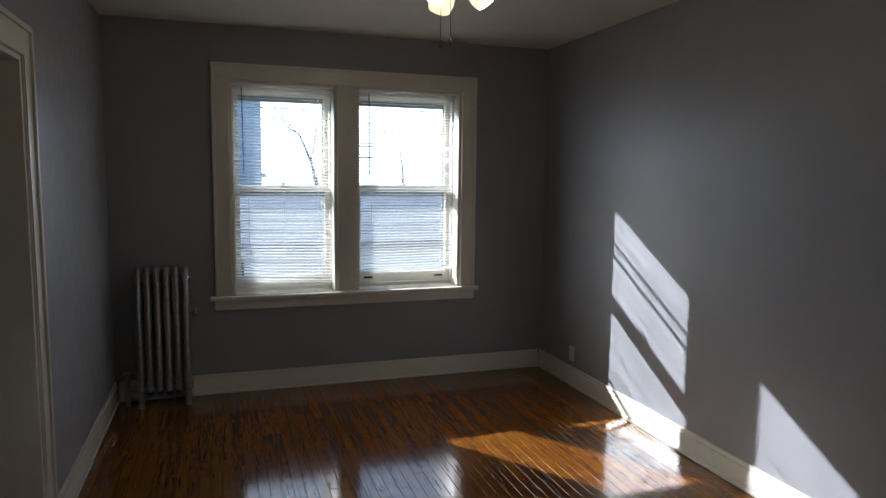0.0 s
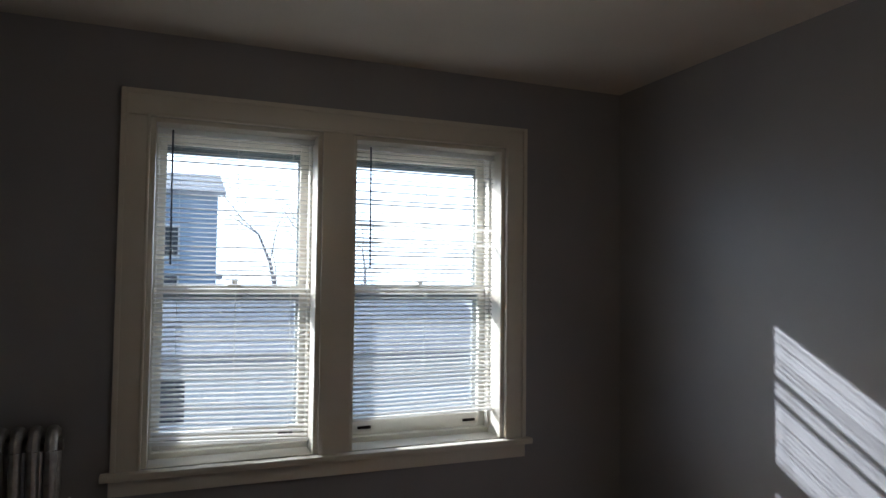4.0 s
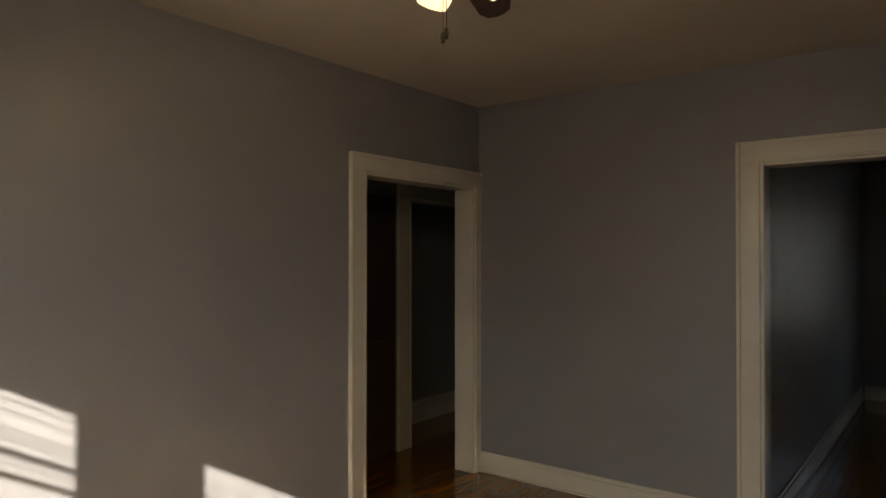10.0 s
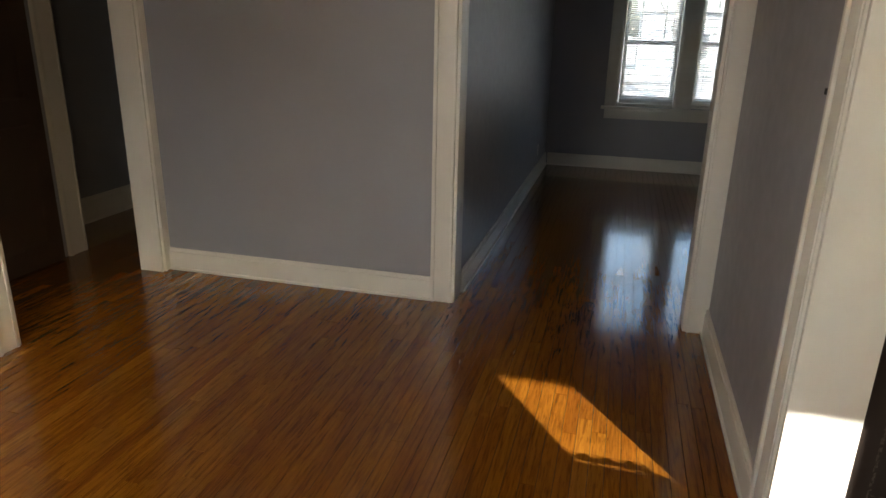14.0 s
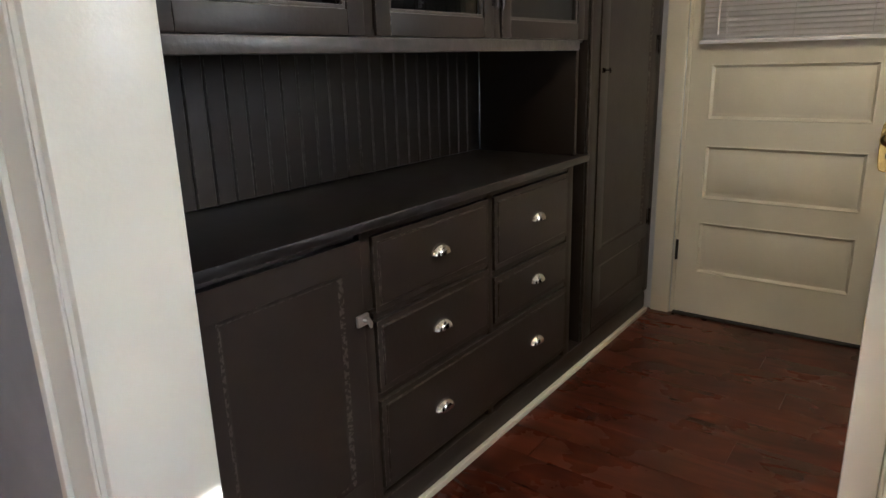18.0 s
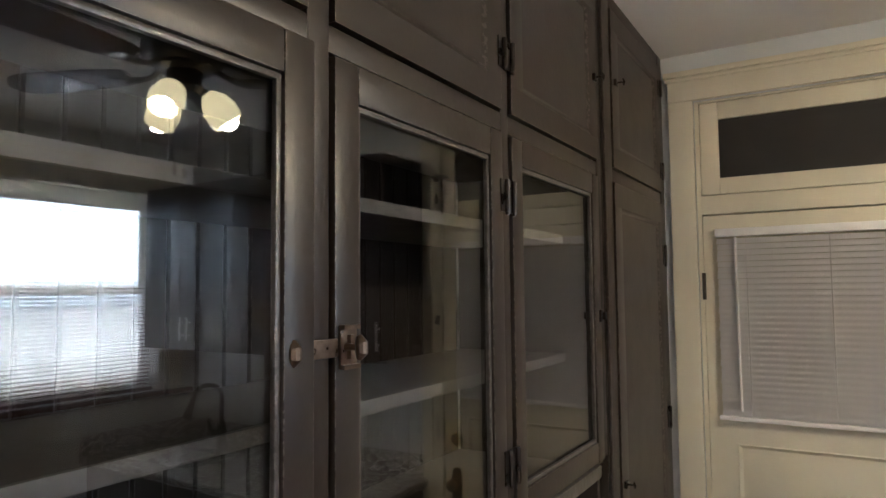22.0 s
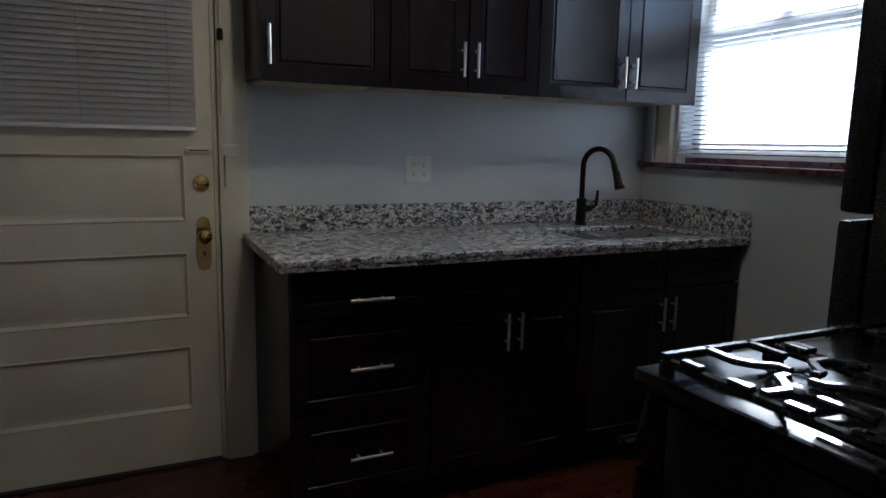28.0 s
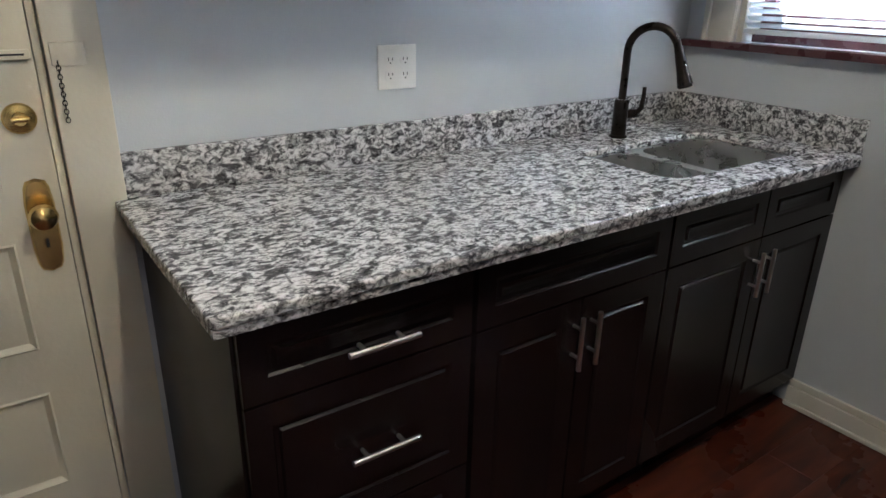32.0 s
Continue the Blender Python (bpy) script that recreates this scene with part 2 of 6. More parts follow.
def wood_floor(name, tones, along, rough, gloss, grain=1.0, pore=0.55, streaks=None, figure=(9, (9, 0.5, 1), 0.6)):
    """Varnished boards: one tone for each board, streaky grain along the board, pores."""
    m, nt, p = nodes_of(name)
    info = nt.nodes.new("ShaderNodeObjectInfo")
    isl = nt.nodes.new("ShaderNodeNewGeometry")
    add = nt.nodes.new("ShaderNodeMath")
    add.operation = "ADD"
    nt.links.new(info.outputs["Random"], add.inputs[0])
    nt.links.new(isl.outputs["Random Per Island"], add.inputs[1])
    fr = nt.nodes.new("ShaderNodeMath")
    fr.operation = "FRACT"
    nt.links.new(add.outputs[0], fr.inputs[0])
    tone = ramp_node(nt, fr.outputs[0], tones)
    geo = nt.nodes.new("ShaderNodeNewGeometry")
    mul = nt.nodes.new("ShaderNodeMath")
    mul.operation = "MULTIPLY"
    mul.inputs[1].default_value = 37.0
    nt.links.new(fr.outputs[0], mul.inputs[0])
    comb = nt.nodes.new("ShaderNodeCombineXYZ")
    for k in range(3):
        nt.links.new(mul.outputs[0], comb.inputs[k])
    va = nt.nodes.new("ShaderNodeVectorMath")
    va.operation = "ADD"
    nt.links.new(geo.outputs["Position"], va.inputs[0])
    nt.links.new(comb.outputs[0], va.inputs[1])
    def streak(scale, stretch, detail, distort=0.6):
        mp = nt.nodes.new("ShaderNodeMapping")
        mp.inputs["Scale"].default_value = stretch if along == "y" else (stretch[1], stretch[0], stretch[2])
        n = nt.nodes.new("ShaderNodeTexNoise")
        n.inputs["Scale"].default_value, n.inputs["Detail"].default_value = scale, detail
        n.inputs["Distortion"].default_value = distort
        nt.links.new(va.outputs[0], mp.inputs[0])
        nt.links.new(mp.outputs[0], n.inputs["Vector"])
        return n
    g1 = streak(figure[0] * grain, figure[1], 6, figure[2])
    g2 = streak(40 * grain, (5, 0.35, 1), 4)
    dark = ramp_node(nt, g1.outputs[0], streaks or [(0.30, (0.62, 0.56, 0.50)), (0.5, (0.93, 0.92, 0.9)), (0.72, (1.1, 1.1, 1.08))])
    c1 = mix_node(nt, 0.85, tone.outputs[0], dark.outputs[0], "MULTIPLY")
    pores = ramp_node(nt, g2.outputs[0], [(0.36, (0.6, 0.54, 0.48)), (0.46, (1, 1, 1))])
    c2 = mix_node(nt, pore, c1, pores.outputs[0], "MULTIPLY")
    nt.links.new(c2, p.inputs["Base Color"])
    wear = noise_node(nt, 3.0, 5, "Object")
    rr = ramp_node(nt, wear.outputs[0], [(0.35, (rough * 0.75,) * 3), (0.7, (rough * 1.35,) * 3)])
    nt.links.new(rr.outputs[0], p.inputs["Roughness"])
    p.inputs["Coat Weight"].default_value = gloss
    p.inputs["Coat Roughness"].default_value = rough * 0.55
    p.inputs["Specular IOR Level"].default_value = 0.3
    bump_node(nt, p, g2.outputs[0], 0.02, 0.001)
    return m


def worn_edges(m, colour, radius, cover):
    """Paint rubbed and chipped along the edges of a piece."""
    nt = m.node_tree
    p = nt.nodes["Principled BSDF"]
    old = p.inputs["Base Color"].links[0].from_socket
    bv = nt.nodes.new("ShaderNodeBevel")
    bv.samples = 4
    bv.inputs[0].default_value = radius
    geo = nt.nodes.new("ShaderNodeNewGeometry")
    dot = nt.nodes.new("ShaderNodeVectorMath")
    dot.operation = "DOT_PRODUCT"
    nt.links.new(bv.outputs[0], dot.inputs[0])
    nt.links.new(geo.outputs["True Normal"], dot.inputs[1])
    edge = ramp_node(nt, dot.outputs["Value"], [(0.90, (1, 1, 1)), (0.985, (0, 0, 0))])
    chips = ramp_node(nt, noise_node(nt, 90, 5).outputs[0], [(cover - 0.03, (0, 0, 0)), (cover + 0.05, (1, 1, 1))])
    mask = mix_node(nt, 1.0, edge.outputs[0], chips.outputs[0], "MULTIPLY")
    nt.links.new(mix_node(nt, mask, old, colour), p.inputs["Base Color"])


M_WALL = paint("grey wall paint", (0.295, 0.295, 0.312), 0.42, 220, 0.22, 0.04)
M_KWALL = paint("pale blue-grey wall paint", (0.60, 0.62, 0.64), 0.45, 220, 0.2, 0.04)
M_CEIL = paint("off-white ceiling paint", (0.64, 0.60, 0.53), 0.8, 150, 0.25, 0.04)
M_KCEIL = paint("white ceiling paint", (0.82, 0.80, 0.77), 0.7, 150, 0.2, 0.03)
M_TRIM = paint("white trim paint", (0.72, 0.69, 0.61), 0.34, 90, 0.16, 0.05, 0.15)
M_CREAM = paint("cream door paint", (0.68, 0.63, 0.50), 0.36, 80, 0.22, 0.07, 0.15)
M_HUTCH = paint("dark brown cabinet paint", (0.027, 0.0195, 0.0155), 0.38, 70, 0.18, 0.10, 0.0, 3.0, gv=0.02)
M_HUTCH.node_tree.nodes["Principled BSDF"].inputs["Specular IOR Level"].default_value = 0.36
worn_edges(M_HUTCH, (0.20, 0.18, 0.16), 0.003, 0.50)
M_HEDGE = paint("worn dark paint", (0.052, 0.044, 0.040), 0.40, 60, 0.6, 0.30, 0.1, 30)
worn_edges(M_HEDGE, (0.16, 0.145, 0.135), 0.006, 0.46)
M_SHELF = paint("worn grey shelf paint", (0.19, 0.175, 0.16), 0.5, 60, 0.5, 0.3, 0.0, 20)
M_ESP = plain("espresso cabinet lacquer", (0.011, 0.007, 0.0075), 0.27, 0, 0.03, 0.4, 0, 0.30, 0.01)
M_NICKEL = plain("brushed nickel", (0.74, 0.72, 0.69), 0.34, 1.0, 0.04, 12, 0)
M_CHROME = plain("polished chrome", (0.80, 0.79, 0.77), 0.16, 1.0, 0.05, 20, 0)
M_BRASS = plain("old brass", (0.62, 0.45, 0.17), 0.22, 1.0, 0.2, 40)
M_BRONZE = plain("dark bronze", (0.035, 0.028, 0.024), 0.3, 0.85, 0.25, 40)
M_FANBODY = plain("dark bronze fan housing", (0.045, 0.035, 0.028), 0.35, 0.7, 0.2, 30)
M_BLACK = plain("black enamel", (0.010, 0.010, 0.011), 0.14, 0, 0.2, 20, 0.02)
M_FRIDGE = plain("black fridge finish", (0.010, 0.010, 0.011), 0.28, 0, 0.1, 200, 0.02)
M_IRON = plain("black cast-iron grate", (0.022, 0.022, 0.023), 0.24, 0.2, 0.2, 80, 0.12)
M_STEEL = plain("stainless steel sink", (0.64, 0.63, 0.61), 0.29, 1.0, 0.05, 25, 0.03)
M_SILVER = plain("silver radiator paint", (0.33, 0.325, 0.32), 0.34, 0.75, 0.22, 25, 0.3)
M_PLATE = plain("white plastic plate", (0.78, 0.77, 0.73), 0.35, 0, 0.03, 30)
M_SLOT = plain("dark slot", (0.02, 0.02, 0.02), 0.6)
M_SLAT = plain("white vinyl slat", (0.78, 0.77, 0.74), 0.42, 0, 0.03, 20)


def translucent(m, share, colour):
    """Lets some light through a thin sheet."""
    nt = m.node_tree
    out = nt.nodes["Material Output"]
    tl = nt.nodes.new("ShaderNodeBsdfTranslucent")
    tl.inputs[0].default_value = (*colour, 1)
    mx = nt.nodes.new("ShaderNodeMixShader")
    mx.inputs[0].default_value = share
    nt.links.new(nt.nodes["Principled BSDF"].outputs[0], mx.inputs[1])
    nt.links.new(tl.outputs[0], mx.inputs[2])
    nt.links.new(mx.outputs[0], out.inputs[0])


translucent(M_SLAT, 0.42, (0.93, 0.93, 0.91))
M_DOORSLAT = plain("opaque white vinyl slat", (0.84, 0.82, 0.83), 0.42, 0, 0.03, 20)
M_WAND = plain("smoked plastic wand", (0.06, 0.07, 0.09), 0.25)
M_MAROON = paint("dark maroon window paint", (0.085, 0.030, 0.034), 0.28, 70, 0.25, 0.2, 0.3)
M_RUBBER = plain("dark threshold metal", (0.014, 0.013, 0.012), 0.6, 0.0, 0.2, 30)
M_BOX = plain("beige cardboard", (0.50, 0.40, 0.26), 0.8)
M_DARKDOOR = paint("dark stained hall door", (0.060, 0.036, 0.024), 0.4, 80, 0.15, 0.2)
M_SUBFLOOR = plain("dark floor joint", (0.018, 0.009, 0.005), 0.8)
M_STORM = plain("weathered aluminium storm frame", (0.30, 0.33, 0.35), 0.5, 0.4, 0.15, 12)

M_OAK = wood_floor("varnished oak strips", [(0.0, (0.180, 0.059, 0.0070)), (0.25, (0.212, 0.075, 0.0085)), (0.55, (0.245, 0.093, 0.0105)), (0.8, (0.195, 0.066, 0.0075)), (1.0, (0.275, 0.112, 0.0145))], "y", 0.15, 0.5, 1.0, 0.75, [(0.30, (0.42, 0.36, 0.32)), (0.44, (0.80, 0.77, 0.74)), (0.56, (0.98, 0.98, 0.97)), (0.74, (1.16, 1.16, 1.13))])
M_KFLOOR = wood_floor("dark red-brown plank vinyl", [(0.0, (0.085, 0.019, 0.0095)), (0.5, (0.098, 0.0235, 0.0115)), (1.0, (0.112, 0.029, 0.014))], "y", 0.30, 0.12, 1.0, 0.12, [(0.30, (0.22, 0.21, 0.21)), (0.46, (0.62, 0.58, 0.56)), (0.60, (0.95, 0.93, 0.92)), (0.76, (1.5, 1.55, 1.5))], (4.5, (2.6, 0.55, 1), 1.1))


def granite():
    """Smeared white feldspar patches in soft grey, with clusters of near-black specks."""
    m, nt, p = nodes_of("speckled grey granite")
    def field(scale, detail, distort, stretch, turn):
        tc = nt.nodes.new("ShaderNodeTexCoord")
        mp = nt.nodes.new("ShaderNodeMapping")
        mp.inputs["Rotation"].default_value, mp.inputs["Scale"].default_value = turn, stretch
        n = nt.nodes.new("ShaderNodeTexNoise")
        n.inputs["Scale"].default_value, n.inputs["Detail"].default_value, n.inputs["Distortion"].default_value = scale, detail, distort
        n.inputs["Roughness"].default_value = 0.62
        nt.links.new(tc.outputs["Object"], mp.inputs[0])
        nt.links.new(mp.outputs[0], n.inputs["Vector"])
        return n.outputs[0]
    patches = ramp_node(nt, field(56, 4, 0.9, (1.0, 0.62, 1.0), (0.3, 0.2, 0.55)), [(0.37, (0.09, 0.085, 0.09)), (0.44, (0.20, 0.193, 0.197)), (0.495, (0.46, 0.45, 0.45)), (0.54, (0.74, 0.73, 0.73)), (0.7, (0.84, 0.83, 0.83))])
    specks = ramp_node(nt, field(120, 5, 0.5, (1.0, 0.7, 1.0), (0.1, 0.4, 0.3)), [(0.37, (0.07, 0.065, 0.07)), (0.45, (0.50, 0.49, 0.49)), (0.53, (1, 1, 1))])
    where = ramp_node(nt, field(17, 3, 0.4, (1.0, 0.8, 1.0), (0.0, 0.0, 0.4)), [(0.36, (1, 1, 1)), (0.62, (0.5, 0.5, 0.5))])
    ab = mix_node(nt, where.outputs[0], patches.outputs[0], mix_node(nt, 1.0, patches.outputs[0], specks.outputs[0], "MULTIPLY"))
    nt.links.new(ab, p.inputs["Base Color"])
    p.inputs["Roughness"].default_value = 0.22
    p.inputs["Coat Weight"].default_value = 0.15
    return m


M_GRANITE = granite()


def glass_mat(name, tint, rough=0.0, base=0.045):
    m = bpy.data.materials.new(name)
    m.use_nodes = True
    nt = m.node_tree
    nt.nodes.clear()
    out = nt.nodes.new("ShaderNodeOutputMaterial")
    tr = nt.nodes.new("ShaderNodeBsdfTransparent")
    tr.inputs[0].default_value = (*tint, 1)
    gl = nt.nodes.new("ShaderNodeBsdfGlossy")
    gl.inputs["Roughness"].default_value = rough
    lw = nt.nodes.new("ShaderNodeLayerWeight")
    lw.inputs[0].default_value = 0.5
    pw = nt.nodes.new("ShaderNodeMath")
    pw.operation = "POWER"
    pw.inputs[1].default_value = 4.5
    nt.links.new(lw.outputs["Facing"], pw.inputs[0])
    ma = nt.nodes.new("ShaderNodeMath")
    ma.operation = "MULTIPLY_ADD"
    ma.inputs[1].default_value, ma.inputs[2].default_value = 0.9, base
    nt.links.new(pw.outputs[0], ma.inputs[0])
    mx = nt.nodes.new("ShaderNodeMixShader")
    nt.links.new(ma.outputs[0], mx.inputs[0])
    nt.links.new(tr.outputs[0], mx.inputs[1])
    nt.links.new(gl.outputs[0], mx.inputs[2])
    nt.links.new(mx.outputs[0], out.inputs[0])
    return m


M_GLASS = glass_mat("window glass", (0.93, 0.96, 0.97))
M_CABGLASS = glass_mat("old cabinet glass", (0.80, 0.81, 0.82), 0.003, 0.085)


def lamp_glass(name, colour, strength):
    m, nt, p = nodes_of(name)
    p.inputs["Base Color"].default_value = (0.85, 0.75, 0.55, 1)
    p.inputs["Roughness"].default_value = 0.35
    n = noise_node(nt, 9, 3)
    r = ramp_node(nt, n.outputs[0], [(0.3, tuple(c * 0.8 for c in colour)), (0.7, colour)])
    nt.links.new(r.outputs[0], p.inputs["Emission Color"])
    p.inputs["Emission Strength"].default_value = strength
    return m


M_SHADE = lamp_glass("lit frosted amber glass shade", (1.0, 0.80, 0.42), 0.5)
M_BULB = lamp_glass("lit bulb", (1.0, 0.88, 0.62), 6.0)

# ---- walls, ceilings ----
def wall(name, axis, d0, d1, a0, a1, z0, z1, openings, material, label):
    """A wall across the axis between depths d0 and d1, from a0 to a1, with (a0, a1, z0, z1) openings."""
    bm = bmesh.new()
    def slab(b0, b1, y0, y1):
        if b1 - b0 > 1e-4 and y1 - y0 > 1e-4:
            if axis == "x":
                add_box(bm, d0, d1, b0, b1, y0, y1)
            else:
                add_box(bm, b0, b1, d0, d1, y0, y1)
    at = a0
    for b0, b1, y0, y1 in sorted(openings):
        slab(at, b0, z0, z1)
        slab(b0, b1, z0, y0)
        slab(b0, b1, y1, z1)
        at = b1
    slab(at, a1, z0, z1)
    ob = new(name, mesh_of(bm, name, material, False))
    return tagged(ob, label, "wall", kind="structure")


WA = [(-0.080, 0.675, 0.713, 2.238), (0.822, 1.652, 0.713, 2.238)]       # dining-room window openings, x and z
WK = (-3.46, -2.48, 1.20, 2.40)                                           # kitchen window opening
WC = [(x, x + 0.64, 0.72, 2.12) for x in (-0.90, -1.69, -2.48)]
KD = (1.125, 2.135, -0.2, 2.03)                                              # kitchen doorway, y
D1 = (-0.43, 0.675, -0.2, 2.03)                                              # hall doorway, y
OP = (-0.775, 0.512, -0.2, 2.05)                                            # front-room opening, x
BD = (1.165, 2.045, -0.2, 2.49)                                            # back door with transom, y

wall("wall_north", "y", AN, AN + 0.29, AW, AE + 0.14, -0.2, AC + 0.1, WA, M_WALL, "grey painted window wall of the dining room")
wall("wall_east", "x", AE, AE + 0.14, AS - 0.14, AN, -0.2, AC + 0.1, [D1], M_WALL, "grey painted wall with a doorway to the hall")
wall("wall_south", "y", AS - 0.14, AS, AW, AE, -0.2, AC + 0.1, [OP], M_WALL, "grey painted wall with a wide cased opening")
wall("wall_west", "x", AW - 0.085, AW, AS - 0.14, AN + 0.2, -0.2, AC + 0.1, [KD], M_WALL, "grey painted wall with the kitchen doorway")
wall("wall_kitchen_east", "x", KE, AW - 0.085, KS - 0.1, KN + 0.2, -0.2, KC + 0.1, [KD], M_KWALL, "pale blue-grey kitchen wall beside the doorway")
wall("wall_kitchen_north", "y", KN, KN + 0.20, KW - 0.15, KE, -0.2, KC + 0.1, [WK], M_KWALL, "pale blue-grey kitchen window wall")
wall("wall_kitchen_west", "x", KW - 0.15, KW, KS - 0.1, KN, -0.2, KC + 0.1, [BD], M_KWALL, "pale blue-grey kitchen wall with the back door")
wall("wall_kitchen_south", "y", KS - 0.1, KS, KW, KE, -0.2, KC + 0.1, [], M_KWALL, "plain kitchen wall behind the built-in hutch")
wall("wall_front_east", "x", CE, CE + 0.1, CS, CN - 0.012, -0.2, AC + 0.1, [], M_WALL, "grey painted wall of the front room")
wall("wall_front_south", "y", CS - 0.2, CS, CW, CE + 0.1, -0.2, AC + 0.1, WC, M_WALL, "grey painted window wall of the front room")
wall("wall_front_west", "x", CW - 0.1, CW, CS - 0.2, CN, -0.2, AC + 0.1, [], M_WALL, "plain grey wall of the front room")
wall("wall_front_north", "y", CN, CN + 0.1, CW, AW - 0.085, -0.2, AC + 0.1, [], M_WALL, "plain grey wall of the front room")
wall("wall_hall_north", "y", HN, HN + 0.1, HW, HE, -0.2, AC + 0.1, [], M_WALL, "plain grey hall wall")
wall("wall_hall_east", "x", HE, HE + 0.1, HS, HN + 0.1, -0.2, AC + 0.1, [], M_WALL, "plain grey wall beyond the hall")
wall("wall_hall_south", "y", HS - 0.1, HS, HW, HE + 0.1, -0.2, AC + 0.1, [], M_WALL, "plain grey wall beyond the hall")
wall("wall_hall_west", "x", CE + 0.1, AE + 0.14, HS - 0.1, AS - 0.14, -0.2, AC + 0.1, [], M_WALL, "plain grey wall between hall and front room")
wall("wall_hall_partition", "x", HP, HP + 0.12, HS, HN, -0.2, AC + 0.1, [(-1.50, -0.635, -0.2, 2.0)], M_WALL, "grey hall partition with a doorway")


def slab_object(name, x0, x1, y0, y1, z0, z1, material, label, category):
    bm = bmesh.new()
    add_box(bm, x0, x1, y0, y1, z0, z1)
    return tagged(new(name, mesh_of(bm, name, material, False)), label, category, kind="structure")


slab_object("ceiling", AW - 0.085, AE + 0.14, AS - 0.14, AN + 0.2, AC, AC + 0.25, M_CEIL, "off-white painted plaster ceiling of the dining room", "ceiling")
slab_object("ceiling_kitchen", KW - 0.15, AW - 0.085, KS - 0.1, KN + 0.2, KC, KC + 0.25, M_KCEIL, "white painted kitchen ceiling", "ceiling")
slab_object("ceiling_front", CW - 0.1, CE + 0.1, CS - 0.2, AS - 0.14, AC, AC + 0.25, M_CEIL, "off-white ceiling of the front room", "ceiling")
slab_object("ceiling_hall", AE + 0.14, HE + 0.1, HS - 0.1, HN + 0.1, AC, AC + 0.25, M_CEIL, "off-white hall ceiling", "ceiling")


# ---- trim ----
def casing(name, axis, face, out, a0, a1, z0, z1, w, head, label, material, sill=False):
    """Casing boards round an opening (clear a0..a1, z0..z1) on the wall face; out is the way it stands proud (+1 or -1)."""
    mid = (a0 + a1) / 2
    t = thing(name, face if axis == "x" else mid, mid if axis == "x" else face, 0, label, "trim", kind="structure")
    d0, d1 = sorted((face, face + out * 0.02))
    e0, e1 = sorted((face + out * 0.02, face + out * 0.032))
    def board(n, b0, b1, y0, y1, depth=(d0, d1), bev=0.003):
        if axis == "x":
            wbox(n, t, material, depth[0], depth[1], b0, b1, y0, y1, bev)
        else:
            wbox(n, t, material, b0, b1, depth[0], depth[1], y0, y1, bev)
    board("side_casing", a0 - w, a0, z0, z1)
    board("side_casing", a1, a1 + w, z0, z1)
    board("head_casing", a0 - w, a1 + w, z1, z1 + head)
    f0, f1 = sorted((face + out * 0.02, face + out * 0.026))
    board("inner_bead", a0 - 0.014, a0 - 0.002, z0, z1 + 0.012, (f0, f1), 0.003)
    board("inner_bead", a1 + 0.002, a1 + 0.014, z0, z1 + 0.012, (f0, f1), 0.003)
    board("inner_bead", a0 - 0.002, a1 + 0.002, z1 + 0.001, z1 + 0.012, (f0, f1), 0.003)
    board("back_band", a0 - w, a0 - w + 0.022, z0, z1 + head, (e0, e1), 0.004)
    board("back_band", a1 + w - 0.022, a1 + w, z0, z1 + head, (e0, e1), 0.004)
    board("back_band", a0 - w + 0.022, a1 + w - 0.022, z1 + head - 0.022, z1 + head, (e0, e1), 0.004)
    return t


def jamb(name, axis, d0, d1, a0, a1, z1, label, material, th=0.018):
    """The lining of an opening through a wall."""
    mid = (a0 + a1) / 2
    t = thing(name, (d0 + d1) / 2 if axis == "x" else mid, mid if axis == "x" else (d0 + d1) / 2, 0, label, "trim", kind="structure")
    for n, b0, b1, y0, y1 in (("jamb_side", a0, a0 + th, 0, z1), ("jamb_side", a1 - th, a1, 0, z1), ("jamb_head", a0 + th, a1 - th, z1 - th, z1)):
        if axis == "x":
            wbox(n, t, material, d0, d1, b0, b1, y0, y1, 0.0025)
        else:
            wbox(n, t, material, b0, b1, d0, d1, y0, y1, 0.0025)
    return t


casing("trim_hall_door", "x", AE, -1, D1[0], D1[1], 0, D1[3], 0.12, 0.105, "white painted wooden casing of the hall doorway", M_TRIM)
jamb("trim_hall_jamb", "x", AE - 0.012, AE + 0.15, D1[0], D1[1], D1[3], "white painted lining of the hall doorway", M_TRIM)
casing("trim_opening", "y", AS, 1, OP[0], OP[1], 0, OP[3], 0.122, 0.12, "white painted wooden casing of the wide opening", M_TRIM)
jamb("trim_opening_jamb", "y", AS - 0.15, AS + 0.012, OP[0], OP[1], OP[3], "white painted lining of the wide opening", M_TRIM)
casing("trim_kitchen_door", "x", AW, 1, KD[0], KD[1], 0, KD[3], 0.125, 0.125, "white painted wooden casing of the kitchen doorway", M_TRIM)
jamb("trim_kitchen_jamb", "x", KE - 0.012, AW + 0.012, KD[0], KD[1], KD[3], "white painted lining of the kitchen doorway", M_TRIM, 0.02)
casing("trim_hall_inner_door", "x", HP, -1, -1.50, -0.635, 0, 2.0, 0.15, 0.13, "white painted casing of the door beyond the hall", M_TRIM)
jamb("trim_hall_inner_jamb", "x", HP - 0.01, HP + 0.13, -1.50, -0.635, 2.0, "white painted lining of the door beyond the hall", M_TRIM)


